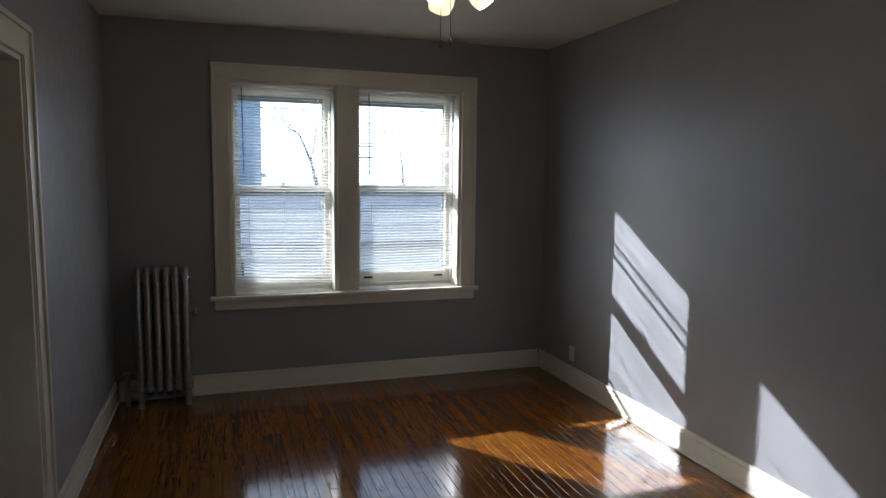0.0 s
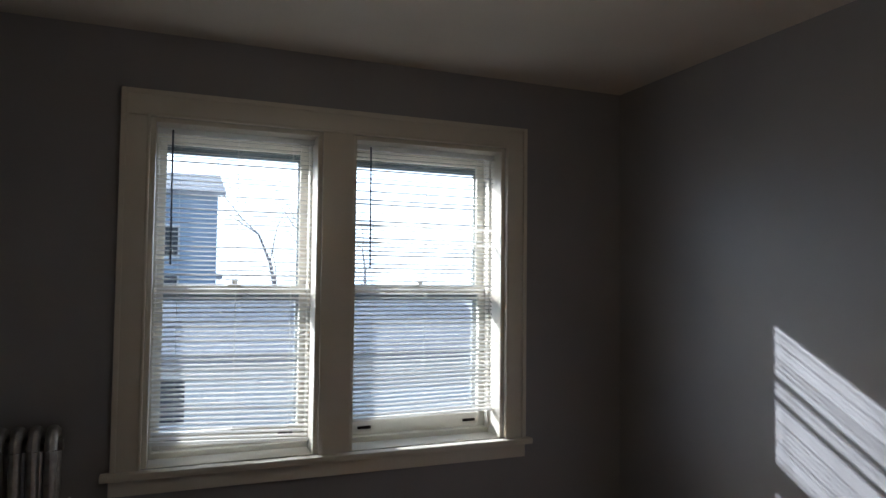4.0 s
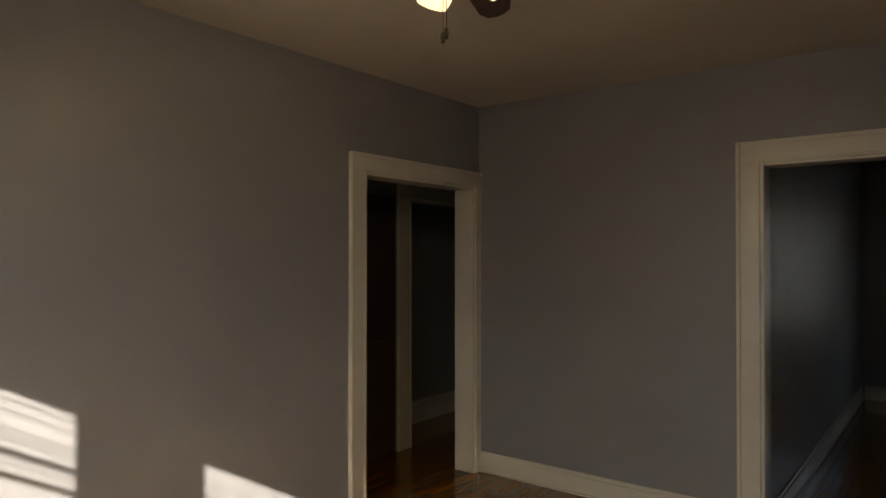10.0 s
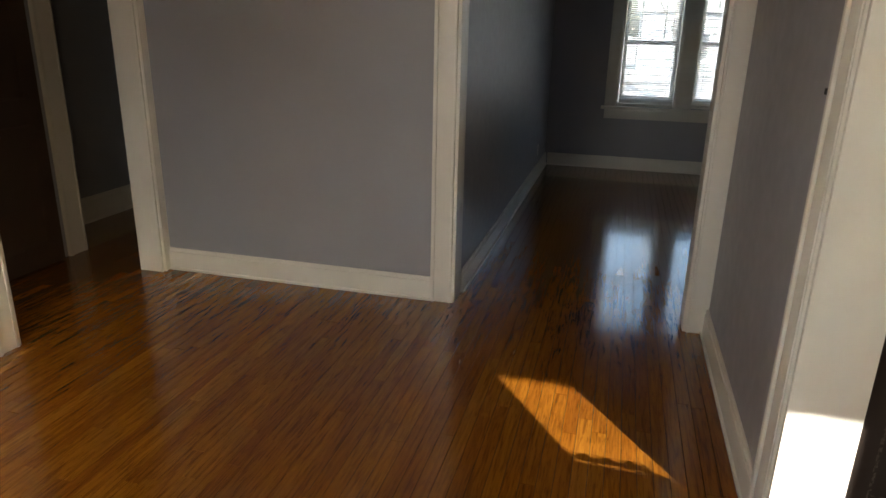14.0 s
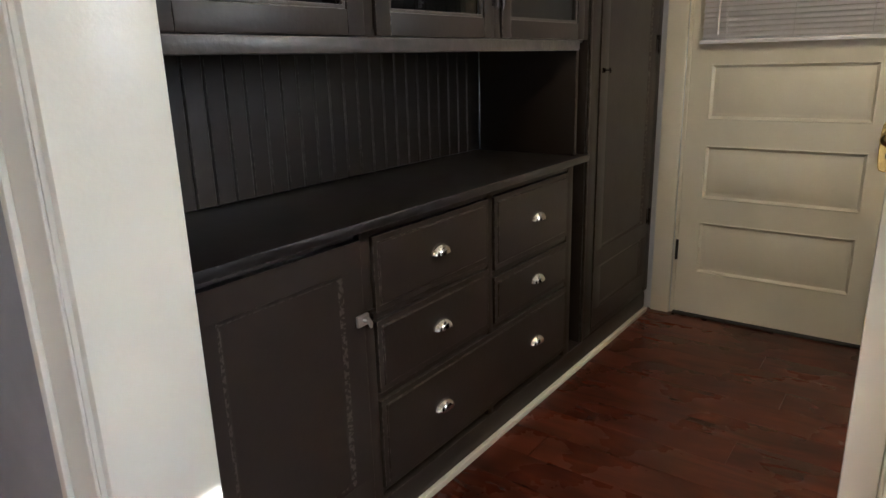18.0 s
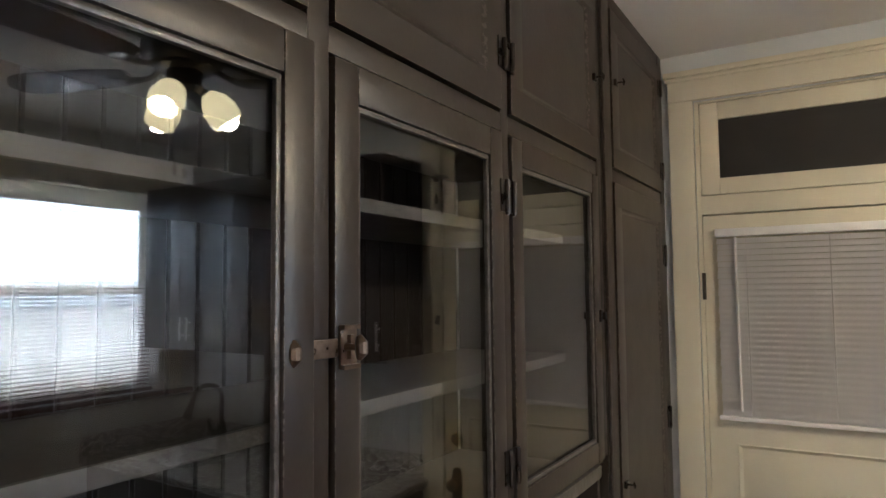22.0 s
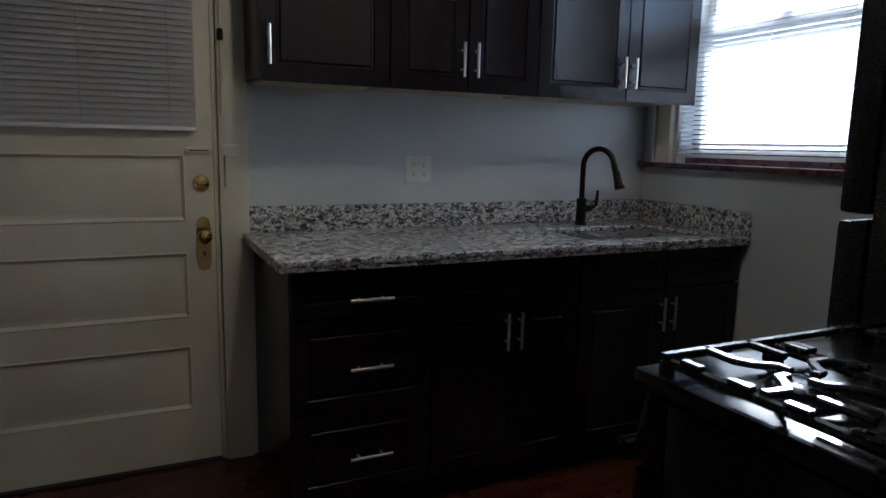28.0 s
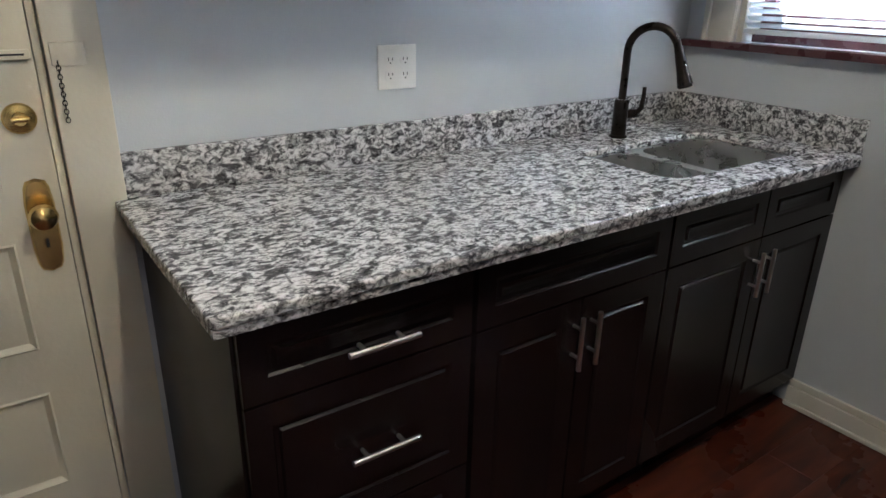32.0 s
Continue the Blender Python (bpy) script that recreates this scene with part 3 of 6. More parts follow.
def baseboard(name, axis, face, out, a0, a1, label, h=0.145, material=None):
    """Baseboard with a moulded cap and a shoe."""
    material = material or M_TRIM
    mid = (a0 + a1) / 2
    t = thing(name, face if axis == "x" else mid, mid if axis == "x" else face, 0, label, "trim", kind="structure")
    for n, dep, y0, y1, bev in (("board", 0.018, 0.0, h - 0.028, 0.002), ("cap", 0.013, h - 0.028, h, 0.006), ("shoe", 0.03, 0.0, 0.018, 0.006)):
        lo, hi = sorted((face, face + out * dep) if n != "shoe" else (face + out * 0.018, face + out * dep))
        if axis == "x":
            wbox(n, t, material, lo, hi, a0, a1, y0, y1, bev)
        else:
            wbox(n, t, material, a0, a1, lo, hi, y0, y1, bev)
    return t


baseboard("baseboard_north", "y", AN, -1, AW + 0.03, AE - 0.03, "white moulded baseboard under the windows")
baseboard("baseboard_east", "x", AE, -1, D1[1] + 0.12, AN, "white moulded baseboard along the sunlit wall")
baseboard("baseboard_south", "y", AS, 1, OP[1] + 0.122, AE - 0.02, "white moulded baseboard beside the opening")
baseboard("baseboard_west", "x", AW, 1, KD[1] + 0.125, AN, "white moulded baseboard beside the radiator")
baseboard("baseboard_west_short", "x", AW, 1, AS + 0.02, KD[0] - 0.125, "white moulded baseboard beside the kitchen doorway")
baseboard("baseboard_front_east", "x", CE, -1, CS, CN - 0.02, "white moulded baseboard in the front room")
baseboard("baseboard_front_south", "y", CS, 1, CW, CE - 0.03, "white moulded baseboard under the front windows")
baseboard("baseboard_hall", "x", HE, -1, HS, HN, "white moulded baseboard beyond the hall", 0.20)
baseboard("baseboard_hall_north", "y", HN, -1, HW, HP, "white moulded baseboard in the hall")
baseboard("baseboard_kitchen", "y", KN, -1, -3.02, KE, "white painted baseboard under the kitchen window", 0.10)


# ---- windows ----
def window(name, axis_sign, face, a0, a1, z0, z1, label, frame_mat, lower_mat=None, bars=False, rail=None, deep=0.0, top_rail=0.10, storm=False):
    """A double-hung window in a wall across y; face is the inner wall plane, axis_sign the way out of the room, deep how much further out the sashes sit."""
    s = axis_sign
    lower_mat = lower_mat or frame_mat
    mid = (a0 + a1) / 2
    t = thing(name, mid, face, z0, label, "window", kind="structure")
    def b(n, par, x0, x1, d0, d1, y0, y1, mat, bev=0.003, label=""):
        lo, hi = sorted((face + s * d0, face + s * d1))
        return wbox(n, par, mat, x0, x1, lo, hi, y0, y1, bev, label)
    out = 0.19 + deep
    b("window_frame", t, a0, a0 + 0.022, 0.0, out, z0, z1, frame_mat)
    b("window_frame", t, a1 - 0.022, a1, 0.0, out, z0, z1, frame_mat)
    b("window_frame", t, a0 + 0.022, a1 - 0.022, 0.0, out, z1 - 0.022, z1, frame_mat)
    b("outer_sill", t, a0 + 0.022, a1 - 0.022, 0.06 + deep, out + 0.05, z0, z0 + 0.03, lower_mat)
    if deep:
        for e0, e1 in ((a0 + 0.022, a0 + 0.036), (a1 - 0.036, a1 - 0.022)):
            b("stop_bead", t, e0, e1, deep + 0.045, deep + 0.085, z0 + 0.03, z1 - 0.022, frame_mat, 0.004)
    zm = rail or (z0 + z1) / 2
    for n, y0, y1, d, mat in (("upper_sash", zm - 0.02, z1 - 0.022, 0.135 + deep, frame_mat), ("lower_sash", z0 + 0.032, zm + 0.02, 0.095 + deep, lower_mat)):
        x0, x1 = a0 + 0.024, a1 - 0.024
        sash = b(n, t, x0, x0 + 0.042, d, d + 0.035, y0, y1, mat)
        b("stile", sash, x1 - 0.042, x1, d, d + 0.035, y0, y1, mat)
        lowr = 0.04 if n == "upper_sash" else 0.075
        top = top_rail if n == "upper_sash" else 0.04
        b("bottom_rail", sash, x0 + 0.042, x1 - 0.042, d, d + 0.035, y0, y0 + lowr, mat)
        b("top_rail", sash, x0 + 0.042, x1 - 0.042, d, d + 0.035, y1 - top, y1, mat)
        g = b("pane", sash, x0 + 0.04, x1 - 0.04, d + 0.015, d + 0.019, y0 + lowr - 0.002, y1 - top + 0.002, M_GLASS, 0)
        g.visible_shadow = False
        if bars and n == "upper_sash":
            w = (x1 - x0 - 0.084) / 4
            zb = y1 - top - 0.14
            b("muntin", sash, x0 + 0.042, x1 - 0.042, d + 0.005, d + 0.03, zb - 0.009, zb + 0.009, mat)
            for k in (1, 2, 3):
                xb = x0 + 0.042 + w * k
                b("muntin", sash, xb - 0.008, xb + 0.008, d + 0.005, d + 0.03, zb if k == 2 else y0 + lowr, y1 - top, mat)
        if n == "lower_sash" and not bars:
            for sx in (x0 + 0.10, x1 - 0.10):
                b("sash_lift", sash, sx - 0.035, sx + 0.035, d - 0.012, d - 0.0005, y0 + 0.03, y0 + 0.045, M_BRONZE, 0.003, "small dark metal sash lift")
    b("sash_lock", t, mid - 0.03, mid + 0.03, 0.075 + deep, 0.1 + deep, zm + 0.02, zm + 0.028, frame_mat, 0.003)
    b("sash_catch", t, mid - 0.012, mid + 0.016, 0.08 + deep, 0.095 + deep, zm + 0.028, zm + 0.045, frame_mat, 0.004)
    if storm:
        d = out - 0.03
        sf_ = b("storm_frame", t, a0 + 0.0225, a0 + 0.035, d, d + 0.025, z0 + 0.031, z1 - 0.0225, M_STORM, 0.002, "weathered grey storm-window frame")
        b("storm_stile", sf_, a1 - 0.075, a1 - 0.0225, d, d + 0.025, z0 + 0.031, z1 - 0.0225, M_STORM, 0.002)
        b("storm_rail", sf_, a0 + 0.035, a1 - 0.075, d, d + 0.025, z1 - 0.116, z1 - 0.0225, M_STORM, 0.002)
        b("storm_rail", sf_, a0 + 0.035, a1 - 0.075, d, d + 0.025, zm - 0.055, zm - 0.02, M_STORM, 0.002)
        b("storm_rail", sf_, a0 + 0.035, a1 - 0.075, d, d + 0.025, z0 + 0.031, z0 + 0.07, M_STORM, 0.002)
    return t


def blind(name, axis_sign, face, a0, a1, z0, z1, pitch, tilt, label, group, lean=0.0, wand=None, cords=(0.14, 0.5, 0.86), width=0.025, inset=0.06, shut=()):
    """A venetian blind across y: head rail, slats, bottom rail, ladder cords and a wand. lean: how far the bottom rail drops at one end."""
    s = axis_sign
    y = face + s * inset
    mid = (a0 + a1) / 2
    t = thing(name, mid, y, z1, label, "blind", group)
    w = a1 - a0
    bm = bmesh.new()
    add_box(bm, -w / 2, w / 2, -0.013, 0.013, -0.026, 0)
    bevelled(bm, 0.003)
    part("head_rail", bm, M_SLAT, t)
    n = int((z1 - z0 - 0.05) / pitch)
    bm = bmesh.new()
    q = math.radians(tilt)
    prof = [(-0.5, 0.0), (-0.25, 0.0011), (0, 0.0016), (0.25, 0.0011), (0.5, 0.0)]
    rows = []
    for side in (-w / 2 + 0.004, w / 2 - 0.004):
        top, bot = [], []
        for u, h in prof:
            dy, dz = u * width, h
            ry, rz = dy * math.cos(q) - dz * math.sin(q), dy * math.sin(q) + dz * math.cos(q)
            top.append(bm.verts.new((side, ry * s, rz)))
            bot.append(bm.verts.new((side, ry * s, rz - 0.0006)))
        rows.append((top, bot))
    (t0, b0), (t1, b1) = rows
    for k in range(4):
        bm.faces.new((t0[k], t1[k], t1[k + 1], t0[k + 1]))
        bm.faces.new((b0[k], b0[k + 1], b1[k + 1], b1[k]))
    for k in (0, 4):
        bm.faces.new((t0[k], b0[k], b1[k], t1[k]))
    bmesh.ops.recalc_face_normals(bm, faces=bm.faces[:])
    me = mesh_of(bm, "slat", M_SLAT)
    rng = random.Random(len(name) + int(a0 * 100))
    for k in range(n):
        flop = -48 if k in shut else rng.uniform(-8, 7)
        ob = new("slat", me)
        ob.parent = t
        f = k / max(1, n - 1)
        drop = lean * max(0.0, (f - 0.55) / 0.45) ** 1.5
        ob.matrix_basis = pose(rng.uniform(-0.0015, 0.0015), rng.uniform(-0.001, 0.001), -0.04 - k * pitch - drop * 0.5, flop, math.degrees(math.atan2(drop, w)) + rng.uniform(-0.12, 0.12), 0)
    bm = bmesh.new()
    add_box(bm, -w / 2, w / 2, -0.012, 0.012, -0.008, 0.008)
    bevelled(bm, 0.003)
    bot = part("bottom_rail", bm, M_SLAT, t)
    bot.matrix_basis = pose(0, 0, -0.04 - n * pitch - lean * 0.5, 0, math.degrees(math.atan2(lean, w)), 0)
    for c in cords:
        bm = bmesh.new()
        x = -w / 2 + w * c
        for dy in (-width * 0.52, width * 0.52):
            add_tube(bm, [(x, dy, -0.02), (x, dy, -0.04 - n * pitch)], 0.0009, 5)
        part("ladder_cord", bm, M_SLAT, t)
    if wand:
        bm = bmesh.new()
        x = -w / 2 + w * wand[0]
        add_tube(bm, [(x, -s * 0.02, -0.012), (x, -s * 0.028, -0.03), (x + 0.004, -s * 0.028, -wand[1])], 0.0042, 8)
        part("wand", bm, wand[2], t, "tilt wand hanging from the head rail")
    return t


window("window_1", 1, AN, *WA[0], "white painted double-hung sash window", M_TRIM, rail=1.478, deep=0.08, top_rail=0.055, storm=True)
window("window_2", 1, AN, *WA[1], "white painted double-hung sash window", M_TRIM, rail=1.478, deep=0.08, top_rail=0.055, storm=True)
casing("trim_window", "y", AN, -1, WA[0][0], WA[1][1], 0.713, WA[0][3], 0.118, 0.112, "wide white painted casing round the paired windows", M_TRIM)
mull = thing("trim_mullion", 0.758, AN, 0.713, "white painted mullion board between the paired windows", "trim", kind="structure")
wbox("board", mull, M_TRIM, WA[0][1], WA[1][0], AN - 0.02, AN, 0.713, WA[0][3], 0.003)
sl = thing("sill_window", 0.77, AN, 0.68, "white painted window stool and apron", "sill", kind="structure")
wbox("stool", sl, M_TRIM, -0.235, 1.80, AN - 0.055, AN, 0.682, 0.713, 0.008)
for x0, x1, *_ in WA:
    wbox("inner_stool", sl, M_TRIM, x0 + 0.024, x1 - 0.024, AN + 0.0005, AN + 0.15, 0.693, 0.717, 0.002)
wbox("apron", sl, M_TRIM, -0.203, 1.77, AN - 0.022, AN, 0.612, 0.682, 0.004)
blind("window_blind", 1, AN, WA[0][0] + 0.026, WA[0][1] - 0.024, 0.765, WA[0][3] - 0.026, 0.0215, 18, "white vinyl blind hanging in front of the sash", "window blinds", 0.03, (0.09, 0.62, M_WAND), inset=0.095)
blind("window_blind", 1, AN, WA[1][0] + 0.024, WA[1][1] - 0.024, 0.82, WA[1][3] - 0.026, 0.0215, 18, "white vinyl blind hanging in front of the sash", "window blinds", -0.012, (0.11, 0.62, M_WAND), inset=0.095, shut=(17, 21))

wK = window("window_3", 1, KN, *WK, "kitchen sash window with dark maroon lower sash", M_TRIM, M_MAROON, rail=1.80)
casing("trim_kitchen_window", "y", KN, -1, WK[0], WK[1], WK[2], WK[3], 0.115, 0.15, "white painted casing round the kitchen window", M_TRIM)
sk = thing("sill_kitchen", -3.0, KN, 1.175, "dark maroon painted window stool in the kitchen", "sill", kind="structure")
wbox("stool", sk, M_MAROON, -3.645, -2.27, KN - 0.05, KN, 1.175, 1.20, 0.006)
blind("kitchen_blind", 1, KN, WK[0] + 0.014, WK[1] - 0.014, 1.225, WK[3] - 0.006, 0.0215, 10, "white vinyl blind in the kitchen window", "kitchen blinds", 0.0, None, inset=0.016, shut=tuple(range(24, 60)))

for i, (x0, x1, z0, z1) in enumerate(WC):
    window(f"window_{4 + i}", -1, CS, x0, x1, z0, z1, "white double-hung window with muntins in the upper sash", M_TRIM, bars=True, rail=1.41, top_rail=0.05)
    blind("front_blind", -1, CS, x0 + 0.03, x1 - 0.03, 0.775, z1 - 0.02, 0.0215, 38, "white vinyl blind in the front-room window", "front-room blinds", 0.0, None)
casing("trim_front_window", "y", CS, 1, WC[2][0], WC[0][1], 0.72, 2.12, 0.125, 0.12, "white painted casing round the front-room windows", M_TRIM)
mf = thing("trim_front_mullion", -0.97, CS, 0.72, "white painted mullions of the front-room windows", "trim", kind="structure")
wbox("board", mf, M_TRIM, WC[1][1], WC[0][0], CS, CS + 0.02, 0.72, 2.12)
wbox("board", mf, M_TRIM, WC[2][1], WC[1][0], CS, CS + 0.02, 0.72, 2.12)
sf = thing("sill_front", -1.3, CS, 0.58, "white painted stool and apron of the front windows", "sill", kind="structure")
wbox("stool", sf, M_TRIM, WC[2][0] - 0.16, WC[0][1] + 0.16, CS, CS + 0.05, 0.685, 0.72, 0.006)
wbox("apron", sf, M_TRIM, WC[2][0] - 0.12, WC[0][1] + 0.12, CS, CS + 0.02, 0.58, 0.685, 0.004)

# ---- kitchen: built-in hutch ----
M_HTOP = paint("near-black counter paint", (0.016, 0.013, 0.012), 0.30, 60, 0.10, 0.12, 0.03, 6, gv=0.015)
worn_edges(M_HTOP, (0.25, 0.22, 0.20), 0.005, 0.54)
HY = 1.05      # plane of its doors and drawers
hutch = thing("built_in_hutch", -2.35, 0.62, 0, "dark brown painted built-in hutch with glass doors", "cabinet")


def hbox(n, x0, x1, y0, y1, z0, z1, bev=0.003, mat=None, par=None, label=""):
    return wbox(n, par or hutch, mat or M_HUTCH, x0, x1, y0, y1, z0, z1, bev, label)


hbox("carcass", -2.74, KE - 0.005, KS + 0.005, HY - 0.02, 0.10, 0.865)
hbox("plinth", -3.60, KE - 0.005, KS + 0.005, HY + 0.004, 0.0, 0.10)
hbox("shoe_trim", -3.60, KE - 0.005, HY + 0.004, HY + 0.022, 0.0, 0.022, 0.004, M_TRIM, None, "white painted shoe moulding")
hbox("countertop", -2.82, KE - 0.005, KS + 0.005, HY + 0.03, 0.868, 0.895, 0.007, M_HTOP, None, "near-black painted counter")
for x0, x1 in ((-1.600, -1.565), (-2.165, -2.135), (-2.74, -2.69), (-1.075, KE - 0.005)):
    hbox("face_stile", x0, x1, HY - 0.02, HY, 0.10, 0.866)
hbox("face_rail", -2.69, -1.6, HY - 0.02, HY - 0.001, 0.845, 0.866)
hbox("face_rail", -2.69, -1.6, HY - 0.02, HY - 0.001, 0.398, 0.416)
hbox("face_rail", -2.135, -1.6, HY - 0.02, HY - 0.0015, 0.622, 0.640)
hbox("face_rail", -2.69, -2.165, HY - 0.02, HY - 0.0015, 0.580, 0.600)


def front(name, x0, x1, z0, z1, par, mat, fields, steps, th=0.022, face=None, label=""):
    face = face or HY + 0.006
    o = root_of(par)
    bm = bmesh.new()
    panel_slab(bm, x0 - o.x, x1 - o.x, z0 - o.z, z1 - o.z, face - th - o.y, face - o.y, "y", 1,
               [(a - o.x, b - o.x, c - o.z, d - o.z) for a, b, c, d in fields], steps)
    return part(name, bm, mat, par, label)


def cup_pull(x, z, par):
    """A bin pull: a half dome open below, on a thin back plate."""
    bm = bmesh.new()
    n, rings = 12, []
    for j in range(6):
        a = math.pi / 2 * j / 5
        r = math.cos(a)
        rings.append([bm.verts.new((0.040 * math.cos(math.pi * k / n) * r ** 0.55, 0.028 * math.sin(a) + 0.001, 0.030 * math.sin(math.pi * k / n) * r ** 0.8)) for k in range(n + 1)])
    for p, q in zip(rings, rings[1:]):
        for k in range(n):
            bm.faces.new((p[k], p[k + 1], q[k + 1], q[k]))
    bmesh.ops.recalc_face_normals(bm, faces=bm.faces[:])
    bmesh.ops.solidify(bm, geom=bm.faces[:], thickness=0.002)
    add_box(bm, -0.044, 0.044, 0, 0.002, 0.0, 0.036)
    o = root_of(par)
    for v in bm.verts:
        v.co += Vector((x, HY + 0.006, z)) - o
    return part("cup_pull", bm, M_CHROME, par, "polished nickel cup pull")


BEAD = [(0.0, 0.0), (0.012, 0.006), (0.018, 0.006)]
RAISE = [(0.004, 0.004), (0.012, 0.004)]
d = front("lower_door", -1.560, -1.08, 0.125, 0.845, hutch, M_HUTCH, [(-1.495, -1.145, 0.20, 0.775)], BEAD)
for x0, x1, z0, z1, cups in ((-2.130, -1.605, 0.643, 0.842, (-1.87,)), (-2.130, -1.605, 0.419, 0.619, (-1.87,)), (-2.685, -2.170, 0.603, 0.842, (-2.44,)),
                             (-2.685, -2.170, 0.419, 0.577, (-2.44,)), (-2.685, -1.605, 0.130, 0.395, (-1.87, -2.44))):
    dr = front("drawer", x0, x1, z0, z1, hutch, M_HUTCH, [(x0 + 0.016, x1 - 0.016, z0 + 0.016, z1 - 0.016)], [(0.003, -0.004), (0.010, -0.005)])
    for c in cups:
        cup_pull(c, (z0 + z1) / 2 - 0.005, dr)


def cab_latch(x, z, par, s=1.0, mat=None):
    """A small cupboard turn latch: a plate, a keeper and a thumb knob."""
    o = root_of(par)
    m = mat or M_BRONZE
    bm = bmesh.new()
    add_box(bm, x - 0.022 * s - o.x, x + 0.022 * s - o.x, HY + 0.007 - o.y, HY + 0.016 - o.y, z - 0.016 * s - o.z, z + 0.016 * s - o.z)
    bevelled(bm, 0.002)
    add_tube(bm, [(x - o.x, HY + 0.014 - o.y, z - o.z), (x - o.x, HY + 0.034 - o.y, z - o.z)], [0.005 * s, 0.004 * s], 8)
    add_tube(bm, [(x - 0.004 - o.x, HY + 0.034 - o.y, z - 0.016 * s - o.z), (x - o.x, HY + 0.036 - o.y, z - o.z), (x + 0.004 - o.x, HY + 0.034 - o.y, z + 0.016 * s - o.z)], [0.004 * s, 0.007 * s, 0.004 * s], 8)
    return part("latch", bm, m, par, "small metal cupboard latch")


def keeper(x, z, par):
    o = root_of(par)
    bm = bmesh.new()
    add_box(bm, x - 0.012 - o.x, x + 0.012 - o.x, HY + 0.006 - o.y, HY + 0.013 - o.y, z - 0.017 - o.z, z + 0.017 - o.z)
    bevelled(bm, 0.002)
    add_box(bm, x - 0.005 - o.x, x + 0.005 - o.x, HY + 0.013 - o.y, HY + 0.022 - o.y, z - 0.01 - o.z, z + 0.01 - o.z)
    return part("keeper", bm, M_BRONZE, par)


def hinge(x, z, par, h=0.065):
    o = root_of(par)
    bm = bmesh.new()
    add_tube(bm, [(x - o.x, HY + 0.012 - o.y, z - h / 2 - o.z), (x - o.x, HY + 0.012 - o.y, z + h / 2 - o.z)], 0.0055, 8)
    add_tube(bm, [(x - o.x, HY + 0.012 - o.y, z - h / 2 - 0.006 - o.z), (x - o.x, HY + 0.012 - o.y, z - h / 2 - o.z)], 0.004, 8)
    add_box(bm, x - 0.02 - o.x, x + 0.02 - o.x, HY + 0.006 - o.y, HY + 0.0085 - o.y, z - h / 2 - o.z, z + h / 2 - o.z)
    return part("hinge", bm, M_BRONZE, par)


cab_latch(-1.548, 0.645, d, 0.9, M_NICKEL)
keeper(-1.582, 0.645, hutch)

# niche and upper cabinet
UB, GT = 1.282, 2.62
hbox("niche_side", -2.765, -2.745, KS + 0.03, HY - 0.002, 0.896, GT)
hbox("upper_bottom", -2.745, KE - 0.005, KS + 0.03, HY - 0.02, UB, UB + 0.022)
hbox("lip", -2.745, KE - 0.005, HY - 0.019, HY + 0.012, UB - 0.008, UB + 0.028, 0.008, M_HEDGE, None, "chipped dark painted lip")
hbox("upper_top", -2.745, KE - 0.005, KS + 0.03, HY - 0.02, 2.10, 2.125)
for z in (1.575, 1.90):
    sh = hbox("shelf", -2.742, KE - 0.01, KS + 0.03, 0.957, z, z + 0.024, 0.003)
    hbox("shelf_edge", -2.742, KE - 0.01, 0.9575, 0.967, z, z + 0.0245, 0.003, M_SHELF, sh, "worn grey painted shelf edge")
hbox("back_panel", -2.766, KE - 0.006, KS + 0.003, KS + 0.0115, 0.896, 2.62, 0)
# beadboard back, board by board
bw = 0.062
bmb = bmesh.new()
add_box(bmb, -bw / 2 + 0.001, bw / 2 - 0.001, 0, 0.012, 0, 1.222)
bevelled(bmb, 0.004, 1)
board_me = mesh_of(bmb, "beadboard", M_HUTCH)
k = 0
while KE - 0.03 - k * bw > -2.74:
    bb = new("beadboard", board_me)
    bb.parent = hutch
    bb.location = Vector((KE - 0.036 - k * bw, KS + 0.012, 0.897)) - root_of(hutch)
    k += 1
# face frame of the upper cabinet
for x0, x1 in ((-1.082, KE - 0.005), (-1.655, -1.612), (-2.214, -2.178), (-2.835, -2.795)):
    hbox("face_stile", x0, x1, HY - 0.02, HY, UB + 0.03, GT + 0.055)
for z0, z1 in ((2.092, 2.130), (GT, GT + 0.055)):
    hbox("face_rail", -2.795, KE - 0.045, HY - 0.02, HY - 0.0012, z0, z1)
hbox("face_rail", -2.795, KE - 0.045, HY - 0.02, HY - 0.0012, UB + 0.02, UB + 0.045)


def glass_door(x0, x1, z0, z1):
    g0, g1, y0, y1 = x0 + 0.052, x1 - 0.052, z0 + 0.055, z1 - 0.055
    dd = hbox("glass_door", x0, g0, HY - 0.016, HY + 0.006, z0, z1, 0.004)
    hbox("stile", g1, x1, HY - 0.016, HY + 0.006, z0, z1, 0.004, None, dd)
    hbox("rail", g0, g1, HY - 0.016, HY + 0.006, z0, y0, 0.004, None, dd)
    hbox("rail", g0, g1, HY - 0.016, HY + 0.006, y1, z1, 0.004, None, dd)
    for a in ((g0, g0 + 0.009, y0, y1), (g1 - 0.009, g1, y0, y1), (g0, g1, y0, y0 + 0.009), (g0, g1, y1 - 0.009, y1)):
        hbox("bead", a[0], a[1], HY - 0.008, HY + 0.001, a[2], a[3], 0.003, M_HEDGE, dd)
    pane = hbox("pane", g0 - 0.003, g1 + 0.003, HY - 0.012, HY - 0.0085, y0 - 0.003, y1 + 0.003, 0, M_CABGLASS, dd, "old clear glass pane")
    pane.visible_shadow = False
    return dd


